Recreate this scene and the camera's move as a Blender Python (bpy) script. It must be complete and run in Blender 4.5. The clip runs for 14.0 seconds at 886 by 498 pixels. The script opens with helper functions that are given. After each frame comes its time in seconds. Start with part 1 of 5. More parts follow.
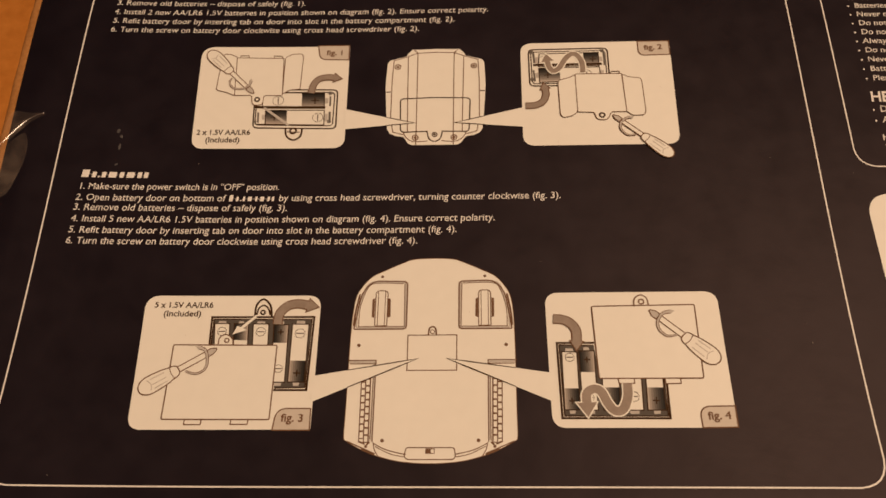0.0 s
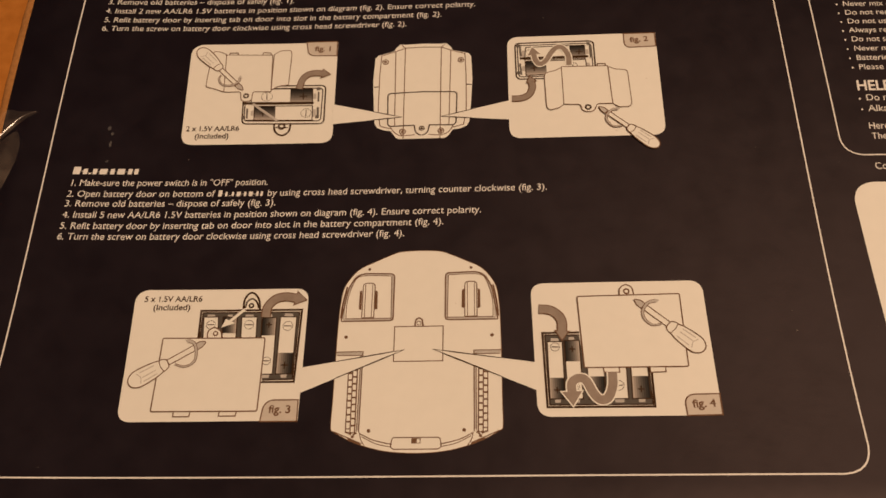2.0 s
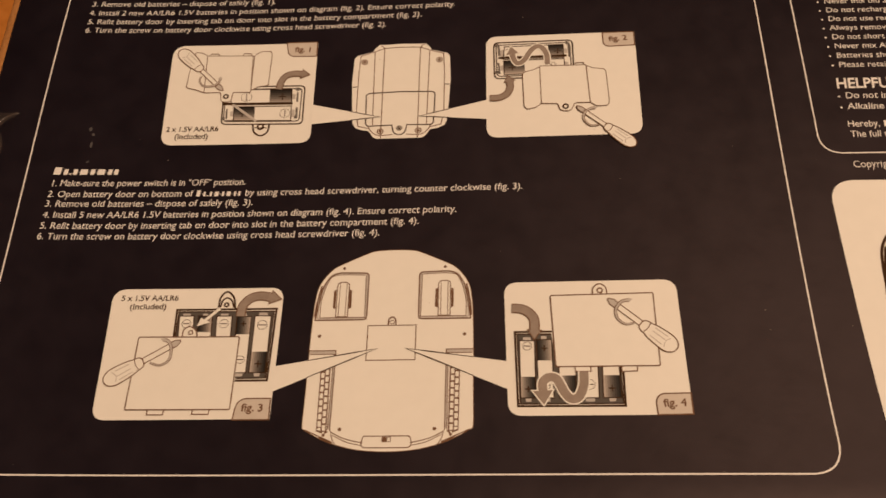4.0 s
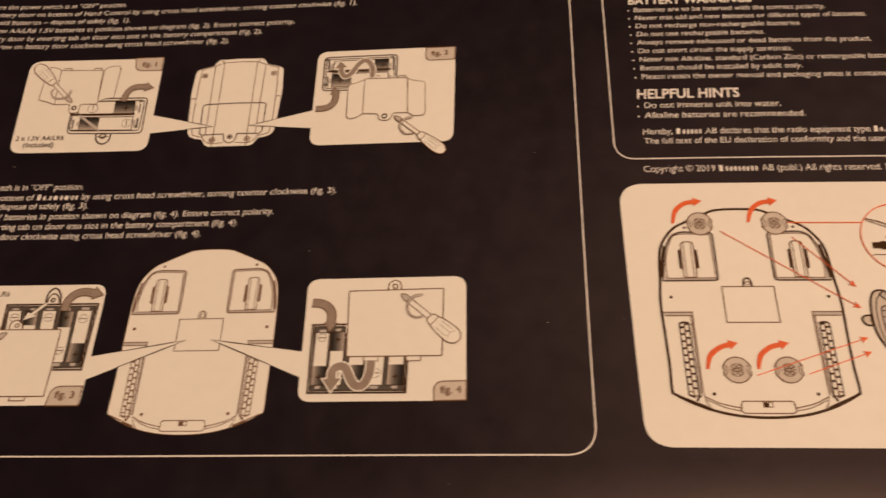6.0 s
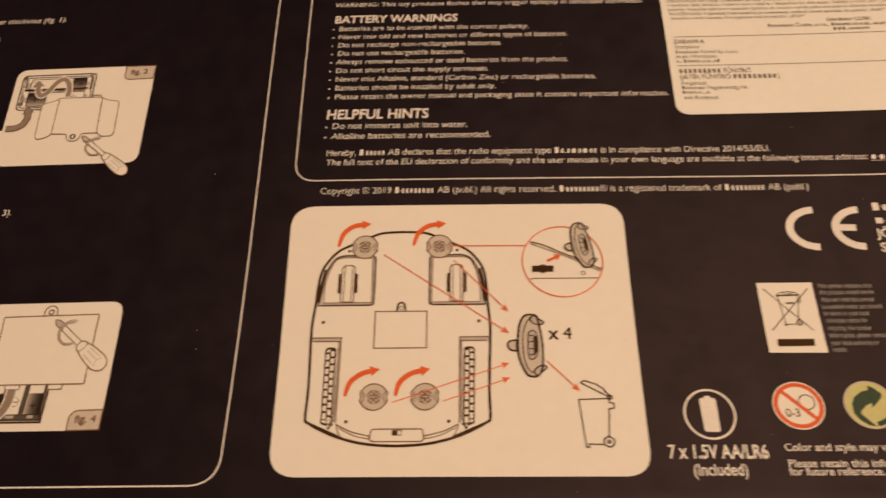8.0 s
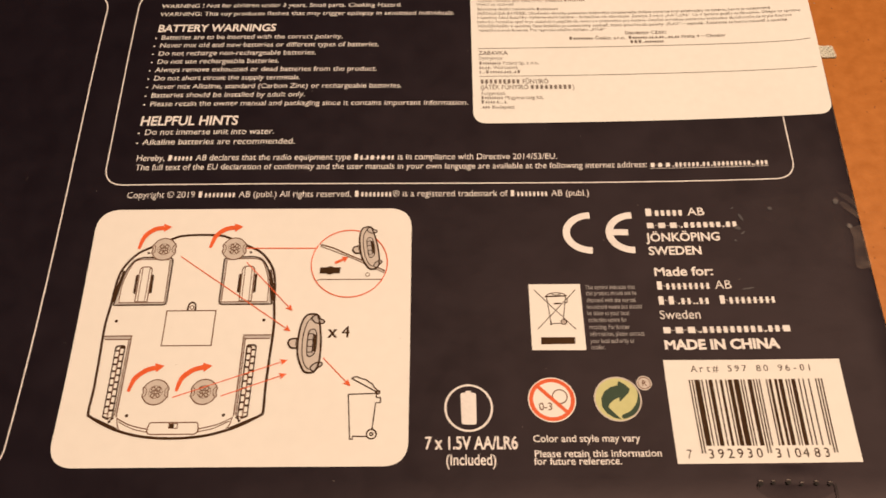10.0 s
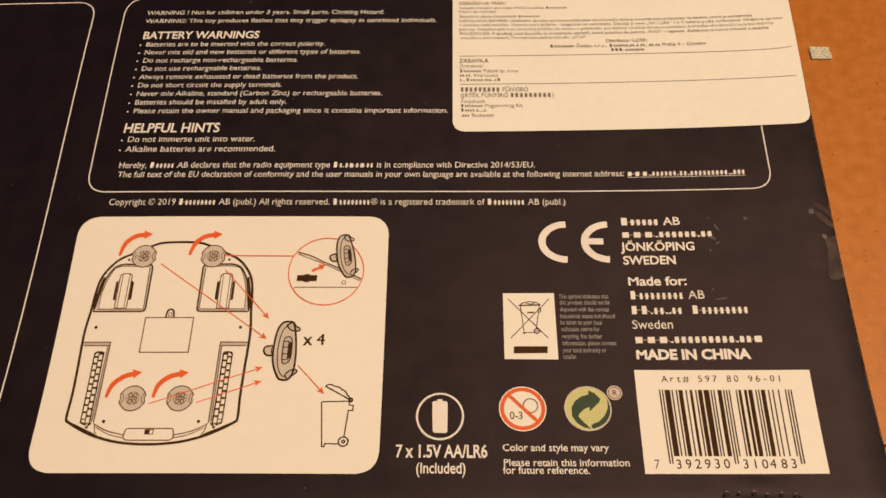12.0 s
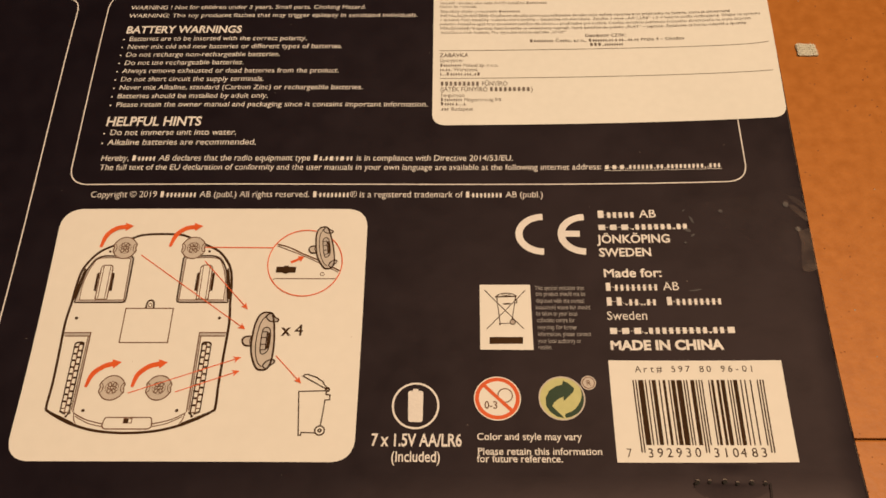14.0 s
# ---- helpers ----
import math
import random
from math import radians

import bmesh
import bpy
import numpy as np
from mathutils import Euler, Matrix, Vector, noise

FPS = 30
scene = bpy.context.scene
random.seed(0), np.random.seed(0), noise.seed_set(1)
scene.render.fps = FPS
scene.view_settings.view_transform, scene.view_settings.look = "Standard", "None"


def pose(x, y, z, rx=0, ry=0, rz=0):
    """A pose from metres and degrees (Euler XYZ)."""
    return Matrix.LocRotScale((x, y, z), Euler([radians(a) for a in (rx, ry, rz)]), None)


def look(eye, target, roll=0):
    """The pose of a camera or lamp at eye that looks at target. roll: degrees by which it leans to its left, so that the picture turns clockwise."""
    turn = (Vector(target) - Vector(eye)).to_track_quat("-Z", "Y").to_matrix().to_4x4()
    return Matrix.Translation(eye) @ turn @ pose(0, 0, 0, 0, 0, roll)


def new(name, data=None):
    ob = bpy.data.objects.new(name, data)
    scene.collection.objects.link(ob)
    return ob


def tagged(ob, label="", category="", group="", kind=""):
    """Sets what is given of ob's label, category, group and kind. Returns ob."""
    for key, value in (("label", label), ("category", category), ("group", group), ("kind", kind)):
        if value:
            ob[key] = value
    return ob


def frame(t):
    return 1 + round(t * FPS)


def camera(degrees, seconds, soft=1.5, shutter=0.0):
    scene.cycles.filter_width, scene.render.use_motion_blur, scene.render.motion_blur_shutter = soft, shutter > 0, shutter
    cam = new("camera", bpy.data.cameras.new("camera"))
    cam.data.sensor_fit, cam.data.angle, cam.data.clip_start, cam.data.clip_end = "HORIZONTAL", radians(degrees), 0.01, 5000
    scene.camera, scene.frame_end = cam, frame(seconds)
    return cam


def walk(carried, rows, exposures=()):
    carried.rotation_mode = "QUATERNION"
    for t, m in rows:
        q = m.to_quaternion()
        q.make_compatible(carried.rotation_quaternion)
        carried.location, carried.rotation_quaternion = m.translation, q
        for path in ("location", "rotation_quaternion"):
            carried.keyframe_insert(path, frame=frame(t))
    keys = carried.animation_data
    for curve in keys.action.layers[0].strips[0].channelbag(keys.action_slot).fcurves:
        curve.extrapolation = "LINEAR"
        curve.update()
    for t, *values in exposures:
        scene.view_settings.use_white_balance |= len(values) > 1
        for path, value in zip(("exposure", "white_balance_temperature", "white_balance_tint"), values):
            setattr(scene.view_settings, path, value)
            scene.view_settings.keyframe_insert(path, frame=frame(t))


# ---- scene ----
cam = camera(53.07, 14.0, soft=1.6, shutter=0.5)
# seconds, place in metres, turn in degrees; the carton's printed face is z = 0
ROWS = [
    (0.0, 0.02252, 0.00832, 0.19144, 26.280, 1.795, 0.707),
    (0.5, 0.02465, 0.00812, 0.19096, 26.300, 2.160, 0.701),
    (1.0, 0.02687, 0.00778, 0.19096, 26.223, 2.426, 0.596),
    (1.5, 0.02725, 0.00555, 0.19189, 26.360, 2.579, 0.537),
    (2.0, 0.02818, 0.00548, 0.19139, 26.438, 2.616, 0.483),
    (2.2, 0.02747, 0.00533, 0.19226, 26.364, 2.668, 0.365),
    (4.3, 0.04331, 0.00469, 0.19001, 26.701, 3.740, 0.964),
    (4.5, 0.04746, 0.00313, 0.18934, 27.090, 3.817, 0.989),
    (5.0, 0.06104, 0.00173, 0.19006, 27.243, 3.979, 0.983),
    (5.5, 0.07458, -0.00218, 0.19313, 27.569, 4.152, 1.050),
    (6.0, 0.08998, -0.00583, 0.19768, 28.033, 4.200, 1.262),
    (6.5, 0.10977, -0.00617, 0.19608, 28.381, 3.924, 1.287),
    (7.0, 0.13121, -0.00130, 0.19061, 28.584, 3.656, 1.195),
    (7.5, 0.14994, 0.00246, 0.18738, 28.279, 3.318, 0.835),
    (8.0, 0.16700, 0.00115, 0.19278, 28.187, 2.851, 0.325),
    (8.5, 0.18429, 0.00012, 0.19584, 28.026, 2.662, 0.144),
    (9.0, 0.19838, -0.00102, 0.20053, 27.613, 1.473, -0.420),
    (9.2, 0.20187, -0.00264, 0.20184, 27.785, 1.334, -0.491),
    (11.3, 0.22675, 0.00165, 0.20486, 26.825, 1.966, 0.411),
    (11.5, 0.22563, 0.00179, 0.20583, 26.859, 2.036, 0.411),
    (12.0, 0.22463, 0.00167, 0.20706, 26.896, 2.041, 0.413),
    (12.5, 0.22562, 0.00126, 0.20669, 26.795, 2.013, 0.342),
    (13.0, 0.22662, 0.00018, 0.20721, 26.713, 2.021, 0.366),
    (13.5, 0.22827, -0.00087, 0.20744, 26.737, 2.023, 0.388),
    (14.0, 0.23054, -0.00106, 0.20809, 26.851, 2.009, 0.462),
]
EXPOSURES = [  # seconds, stops, kelvin, tint
    (0.0, 0.07, 6500, 17), (2.2, 0.0, 6500, 17), (4.3, 0.15, 6300, 18), (4.5, 0.23, 6200, 18), (5.0, 0.54, 5650, 17), (5.5, 0.47, 5700, 17),
    (6.0, 0.06, 6400, 20), (6.5, -0.4, 7200, 24), (7.0, -0.6, 7700, 24), (7.5, -0.55, 7600, 23), (8.0, -0.04, 6600, 18), (8.5, 0.42, 5900, 18),
    (9.0, 0.53, 5800, 19), (9.2, 0.53, 5800, 19), (11.3, 0.22, 6150, 12), (12.0, 0.25, 6150, 12), (13.0, 0.13, 6250, 12), (14.0, 0.16, 6300, 12),
]
walk(cam, [(t, pose(x, y, z, rx, ry, rz)) for t, x, y, z, rx, ry, rz in ROWS], EXPOSURES)

# ---- light ----
world = bpy.data.worlds.new("room_air")
scene.world = world
world.use_nodes = True
world.node_tree.nodes["Background"].inputs[0].default_value = (1.0, 0.68, 0.42, 1)
world.node_tree.nodes["Background"].inputs[1].default_value = 0.02


def ceiling_lamp(x, y, z, watts, size):
    data = bpy.data.lights.new("ceiling_lamp", "AREA")
    data.shape, data.size, data.energy, data.color = "DISK", size, watts, (1.0, 0.683, 0.42)
    ob = new("ceiling_lamp", data)
    ob.matrix_world = look((x, y, z), (0.15, 0.1, 0.0))
    return tagged(ob, "warm round ceiling lamp over the floor", "lamp")


ceiling_lamp(0.85, 0.0, 2.0, 45, 0.42)

# ---- materials ----


def material(name, colour, rough=0.5, spec=0.5, metal=0.0):
    m = bpy.data.materials.new(name)
    m.use_nodes = True
    b = m.node_tree.nodes["Principled BSDF"]
    b.inputs["Base Color"].default_value = (*colour, 1)
    b.inputs["Roughness"].default_value = rough
    b.inputs["Specular IOR Level"].default_value = spec
    b.inputs["Metallic"].default_value = metal
    return m


def varied(name, dark, light, rough, scale, spec=0.5, bump=0.0, bump_scale=800, stretch=(1, 1, 1), fine=None, rough_var=0.0):
    """Two colours mixed by a coarse and a fine noise, with a fine relief."""
    m = material(name, light, rough, spec)
    t = m.node_tree
    n, link, b = t.nodes, t.links.new, t.nodes["Principled BSDF"]
    co = n.new("ShaderNodeTexCoord")
    mp = n.new("ShaderNodeMapping")
    mp.inputs["Scale"].default_value = stretch
    link(co.outputs["Object"], mp.inputs["Vector"])
    coarse = n.new("ShaderNodeTexNoise")
    coarse.inputs["Scale"].default_value, coarse.inputs["Detail"].default_value = scale, 6
    link(mp.outputs[0], coarse.inputs["Vector"])
    small = n.new("ShaderNodeTexNoise")
    small.inputs["Scale"].default_value, small.inputs["Detail"].default_value = fine or scale * 14, 3
    link(mp.outputs[0], small.inputs["Vector"])
    add = n.new("ShaderNodeMath")
    add.operation = "ADD"
    link(coarse.outputs["Fac"], add.inputs[0])
    link(small.outputs["Fac"], add.inputs[1])
    ramp = n.new("ShaderNodeMapRange")
    ramp.inputs["From Min"].default_value, ramp.inputs["From Max"].default_value = 0.7, 1.3
    link(add.outputs[0], ramp.inputs["Value"])
    mix = n.new("ShaderNodeMix")
    mix.data_type = "RGBA"
    mix.inputs["A"].default_value, mix.inputs["B"].default_value = (*dark, 1), (*light, 1)
    link(ramp.outputs[0], mix.inputs["Factor"])
    link(mix.outputs["Result"], b.inputs["Base Color"])
    if rough_var:
        rr = n.new("ShaderNodeMapRange")
        rr.inputs["To Min"].default_value, rr.inputs["To Max"].default_value = rough - rough_var, rough + rough_var
        link(ramp.outputs[0], rr.inputs["Value"])
        link(rr.outputs[0], b.inputs["Roughness"])
    if bump:
        grain = n.new("ShaderNodeTexNoise")
        grain.inputs["Scale"].default_value, grain.inputs["Detail"].default_value = bump_scale, 4
        link(mp.outputs[0], grain.inputs["Vector"])
        bp = n.new("ShaderNodeBump")
        bp.inputs["Strength"].default_value, bp.inputs["Distance"].default_value = bump, 0.0004
        link(grain.outputs["Fac"], bp.inputs["Height"])
        link(bp.outputs[0], b.inputs["Normal"])
    return m


NAVY = varied("navy_print", (0.0030, 0.0024, 0.0062), (0.0046, 0.0036, 0.0086), 0.45, 9, 0.44, 0.05, 260, rough_var=0.05)
NAVY.node_tree.nodes["Principled BSDF"].inputs["Specular Tint"].default_value = (1.0, 0.80, 0.78, 1)
WHITE = varied("white_print", (0.74, 0.76, 0.725), (0.77, 0.79, 0.755), 0.45, 22, 0.4, 0.03, 300)
LETTER = varied("white_lettering", (0.67, 0.68, 0.67), (0.78, 0.79, 0.77), 0.45, 120, 0.4)
TAG = varied("grey_print", (0.50, 0.475, 0.43), (0.56, 0.53, 0.485), 0.45, 30, 0.4)
INK = varied("black_ink", (0.036, 0.018, 0.006), (0.054, 0.028, 0.011), 0.5, 60, 0.06)
INK_BROWN = varied("thin_grey_ink", (0.120, 0.064, 0.034), (0.170, 0.095, 0.054), 0.5, 60, 0.15)
GREY = varied("mid_grey_ink", (0.23, 0.19, 0.16), (0.30, 0.255, 0.22), 0.45, 40, 0.4)
PALE = varied("pale_grey_ink", (0.42, 0.41, 0.39), (0.50, 0.49, 0.47), 0.45, 40, 0.4)
RED = varied("orange_red_ink", (0.62, 0.10, 0.02), (0.74, 0.135, 0.03), 0.45, 40, 0.4)
GREEN = varied("dark_green_ink", (0.015, 0.045, 0.02), (0.025, 0.06, 0.03), 0.45, 40, 0.4)
LIME = varied("pale_green_ink", (0.50, 0.53, 0.24), (0.57, 0.59, 0.28), 0.45, 40, 0.4)
DIM = varied("dim_lettering", (0.21, 0.21, 0.215), (0.30, 0.30, 0.30), 0.45, 120, 0.4)
WORN = varied("worn_board", (0.035, 0.03, 0.028), (0.13, 0.11, 0.095), 0.7, 200, 0.3)
FINE = varied("sticker_ink", (0.12, 0.105, 0.09), (0.19, 0.17, 0.15), 0.5, 90, 0.3)
STICKER = varied("sticker_paper", (0.735, 0.775, 0.75), (0.775, 0.815, 0.79), 0.6, 30, 0.3, 0.04, 500)
# printed greys; the darkest also paints the shade inside the torn holes
SHADES = [varied("shaded_ink", (k * 0.9, k * 0.82, k * 0.74), (k, k * 0.92, k * 0.84), 0.5, 60, 0.15) for k in (0.015, 0.03, 0.055, 0.09, 0.14, 0.21, 0.31, 0.44)]
KRAFT = varied("raw_corrugated_board", (0.28, 0.125, 0.035), (0.42, 0.20, 0.065), 0.85, 60, 0.2, 0.5, 900)
FLOOR = varied("orange_wood", (0.41, 0.148, 0.022), (0.53, 0.205, 0.036), 0.46, 2.5, 0.4, 0.25, 420, fine=160, rough_var=0.05)
FLECK = varied("dark_fleck", (0.20, 0.075, 0.02), (0.30, 0.12, 0.035), 0.6, 200, 0.3)
# pale tone of the dust specks, also painted on torn rims as glints
DUST_AND_GLINT = varied("dust", (0.30, 0.27, 0.24), (0.5, 0.46, 0.40), 0.8, 200, 0.2)
# kept dark so that the unseen room reflects little in the navy print
PLASTER = varied("wall_paint", (0.22, 0.19, 0.16), (0.27, 0.235, 0.20), 0.8, 3, 0.2, 0.1, 60)

# ---- drawing tools: flat print in millimetres on the face ----
LAYER = 0.00005


def part(name, bm, mat, parent=None, label=""):
    me = bpy.data.meshes.new(name)
    bm.normal_update()
    bm.to_mesh(me)
    bm.free()
    me.materials.append(mat)
    ob = new(name, me)
    if parent is not None:
        ob.parent = parent
    if label:
        tagged(ob, label)
    return ob


def bulge(x, y):
    """How far the printed board stands out of the plane z = 0 at (x, y), all in millimetres: it is dished and bowed."""
    u = min(max((x - 105) / 200, -1.06), 1.12)
    v = min(max((y - 110) / 80, -0.9), 1.1)
    return (-7.598 + 0.739 * v + 6.944 * u * u - 1.425 * u - 0.436 * v * v) * u * u + (2.711 - 2.54 * v + 0.7 * u) * v * v - 1.13 * u * v


def spot(p, layer):
    return (p[0] / 1000, p[1] / 1000, bulge(p[0], p[1]) / 1000 + layer * LAYER)


GRID = 7.0  # widest piece of print, so that it follows the board


def fill(bm, pts, layer):
    """A patch inside the outline pts, laid on the board."""
    f = bm.faces.new([bm.verts.new((p[0] / 1000, p[1] / 1000, 0)) for p in pts])
    xs, ys = [p[0] for p in pts], [p[1] for p in pts]
    faces = [f]
    if max(max(xs) - min(xs), max(ys) - min(ys)) > GRID:
        faces = bmesh.ops.triangulate(bm, faces=[f])["faces"]
        for axis, low, high in ((0, min(xs), max(xs)), (1, min(ys), max(ys))):
            for k in range(math.floor(low / GRID) + 1, math.ceil(high / GRID)):
                co, no = Vector((0, 0, 0)), Vector((0, 0, 0))
                co[axis], no[axis] = k * GRID / 1000, 1
                geom = faces + list({e for q in faces for e in q.edges}) + list({v for q in faces for v in q.verts})
                faces = [g for g in bmesh.ops.bisect_plane(bm, geom=geom, dist=1e-7, plane_co=co, plane_no=no)["geom"] if isinstance(g, bmesh.types.BMFace)]
    for v in {v for q in faces for v in q.verts}:
        v.co.z = bulge(v.co.x * 1000, v.co.y * 1000) / 1000 + layer * LAYER
    for q in faces:
        q.normal_update()
        if q.normal.z < 0:
            q.normal_flip()
    return faces


def finer(pts, wide, closed):
    """The same line with no piece longer than the grid."""
    out, ws, n = [], [], len(pts)
    for i in range(n if closed else n - 1):
        a, b = Vector(pts[i]), Vector(pts[(i + 1) % n])
        steps = max(1, math.ceil((b - a).length / GRID))
        for k in range(steps):
            out.append(tuple(a.lerp(b, k / steps)))
            ws.append(wide[i] + (wide[(i + 1) % n] - wide[i]) * k / steps)
    return (out, ws) if closed else (out + [tuple(pts[-1])], ws + [wide[-1]])


def stroke(bm, pts, width, layer, closed=False):
    """A line of that width along pts; a list of widths tapers it."""
    wide = list(width) if isinstance(width, (list, tuple)) else [width] * len(pts)
    pts, wide = finer(pts, wide, closed)
    n = len(pts)
    rims = []
    for i in range(n):
        p = Vector(pts[i])
        a = Vector(pts[i - 1]) if closed or i else p
        c = Vector(pts[(i + 1) % n]) if closed or i < n - 1 else p
        d1, d2 = (p - a), (c - p)
        d1 = d1.normalized() if d1.length > 1e-9 else d2.normalized()
        d2 = d2.normalized() if d2.length > 1e-9 else d1
        d = d1 + d2
        d = d.normalized() if d.length > 1e-6 else d1
        k = 1 / max(0.55, d.dot(d1))
        off = Vector((-d.y, d.x)) * wide[i] / 2 * k
        rims.append((bm.verts.new(spot(p + off, layer)), bm.verts.new(spot(p - off, layer))))
    for i in range(n if closed else n - 1):
        (a, b), (c, d) = rims[i], rims[(i + 1) % n]
        bm.faces.new((a, b, d, c))


def smooth(pts, steps=6, closed=False):
    """A soft curve through pts."""
    out, n = [], len(pts)
    pt = lambda i: Vector(pts[i % n] if closed else pts[min(max(i, 0), n - 1)])
    for i in range(n if closed else n - 1):
        a, b, c, d = pt(i - 1), pt(i), pt(i + 1), pt(i + 2)
        for s in range(steps):
            t = s / steps
            out.append(0.5 * (2 * b + (c - a) * t + (2 * a - 5 * b + 4 * c - d) * t * t + (3 * b - a - 3 * c + d) * t ** 3))
    if not closed:
        out.append(pt(n - 1))
    return [tuple(p) for p in out]


def rounded(corners, radius, steps=6):
    """The outline of a polygon with round corners; radius one or a list."""
    n = len(corners)
    radii = radius if isinstance(radius, (list, tuple)) else [radius] * n
    out = []
    for i in range(n):
        p, a, c = Vector(corners[i]), Vector(corners[i - 1]), Vector(corners[(i + 1) % n])
        r = radii[i]
        if r <= 0:
            out.append(tuple(p))
            continue
        s, e = p + (a - p).normalized() * r, p + (c - p).normalized() * r
        for k in range(steps + 1):
            t = k / steps
            out.append(tuple((1 - t) ** 2 * s + 2 * t * (1 - t) * (p * 0.85 + (s + e) * 0.075) + t * t * e))
    return out


def ring(cx, cy, rx, ry=None, a0=0, a1=360, steps=36):
    ry = ry or rx
    whole = abs(a1 - a0) >= 360
    n = steps
    return [(cx + rx * math.cos(radians(a0 + (a1 - a0) * i / n)), cy + ry * math.sin(radians(a0 + (a1 - a0) * i / n))) for i in range(n if whole else n + 1)]


def patch(name, pts, mat, parent, layer, label=""):
    bm = bmesh.new()
    fill(bm, pts, layer)
    return part(name, bm, mat, parent, label)


def line(name, pts, width, mat, parent, layer, closed=False, label=""):
    bm = bmesh.new()
    stroke(bm, pts, width, layer, closed)
    return part(name, bm, mat, parent, label)


def lines(name, strokes, mat, parent, layer, label=""):
    """Several strokes of one drawing: (points, width[, closed])."""
    bm = bmesh.new()
    for s in strokes:
        stroke(bm, s[0], s[1], layer, len(s) > 2 and s[2])
    return part(name, bm, mat, parent, label)


GLYPHS = {}
FILLED = ("M", "4", "©", "®")  # letters whose hollows close when the font is thickened


def glyphs(body, weight, slant):
    """The mesh of a piece of text at size 1, with its advance."""
    key = (body, weight, slant)
    if key not in GLYPHS:
        cu = bpy.data.curves.new("lettering", "FONT")
        cu.body, cu.offset, cu.shear, cu.resolution_u = body + "|", weight, slant, 3
        ob = new("lettering", cu)
        dg = bpy.context.evaluated_depsgraph_get()
        both = bpy.data.meshes.new_from_object(ob.evaluated_get(dg))
        reach = max(v.co.x for v in both.vertices)
        cu.body = "|"
        dg.update()
        bar = bpy.data.meshes.new_from_object(ob.evaluated_get(bpy.context.evaluated_depsgraph_get()))
        wide = max(v.co.x for v in bar.vertices)
        cu.body = body
        dg.update()
        me = bpy.data.meshes.new_from_object(ob.evaluated_get(bpy.context.evaluated_depsgraph_get()))
        vs = [(v.co.x, v.co.y) for v in me.vertices]
        fs = [tuple(p.vertices) for p in me.polygons]
        bpy.data.objects.remove(ob)
        for m in (both, bar, me):
            bpy.data.meshes.remove(m)
        bpy.data.curves.remove(cu)
        GLYPHS[key] = (vs, fs, reach - wide)
    return GLYPHS[key]


def text(body, p0, p1, cap, mat, parent, layer=2, weight=0.0, slant=0.0, name="text_line", label="", pitch=0.0):
    """A printed line from p0 to p1 along its base; a word in [] becomes a row of plain bars of its size. cap: height of the capitals; pitch: one width for all letters."""
    tall = 0.69
    small = 1.09 if any(c.islower() for c in body) else 1.0  # the print's small letters are taller than the font's
    bm = bmesh.new()
    x, shapes = 0.0, []
    for i, piece in enumerate(body.replace("]", "[").split("[")):
        if i % 2:
            vs, fs = [], []
            for c in piece:
                w = glyphs("a" if c not in "Himl" else c, weight, slant)[2]
                high = 0.12 if c == "i" else 0.68 if c in "Hl" else 0.47
                for h in (0.0, 0.45 * high, 0.45 * high + 0.03, high):
                    vs += [(x + 0.14 * w + slant * h, h), (x + (0.62 + 8 * max(weight, 0)) * w + slant * h, h)]
                k = len(vs) - 8
                fs += [(k + m, k + m + 1, k + m + 3, k + m + 2) for m in (0, 2, 4)]
                if k:
                    fs.append((k - 5, k + 2, k + 4, k - 3))
                x += w
            shapes.append((vs, fs, 0.0))
            continue
        runs = []
        for c in piece:
            if pitch or not runs or (weight > 0 and (c in FILLED or runs[-1] in FILLED)):
                runs.append(c)
            else:
                runs[-1] += c
        for run in runs:
            heavy = run in FILLED and weight > 0
            vs, fs, wide = glyphs(run, 0.0 if heavy else weight, slant)
            set_in = (pitch - wide) / 2 if pitch else 0.0
            for k, shift in enumerate((-0.9 * weight, 0.9 * weight) if heavy else (set_in,)):
                shapes.append(([(a + x + shift, b) for a, b in vs], fs, 0.15 * k))
            x += pitch or wide
    a, b = Vector(p0), Vector(p1)
    along = (b - a) / x
    up = Vector((-along.y, along.x)).normalized() * cap / tall
    rise = lambda v: v * small if v < 0.45 else 0.45 * small + (v - 0.45) * (0.69 - 0.45 * small) / 0.24
    for vs, fs, lift in shapes:
        made = [bm.verts.new(spot(a + along * u + up * rise(v), layer + lift)) for u, v in vs]
        for f in fs:
            try:
                bm.faces.new([made[k] for k in f])
            except ValueError:
                pass
    for f in bm.faces:
        f.normal_update()
        if f.normal.z < 0:
            f.normal_flip()
    return part(name, bm, mat, parent, label)


def solid(bm, lo, hi, bevel=0.0, segments=2):
    vs = bmesh.ops.create_cube(bm, size=1.0)["verts"]
    for v in vs:
        v.co = Vector([l + (h - l) * (c + 0.5) for l, h, c in zip(lo, hi, v.co)])
    if bevel:
        es = list({e for v in vs for e in v.link_edges})
        bmesh.ops.bevel(bm, geom=es, offset=bevel, segments=segments, affect="EDGES", profile=0.6)
    return bm

# ---- the room ----
DROP = 0.15  # height of the carton above the floor


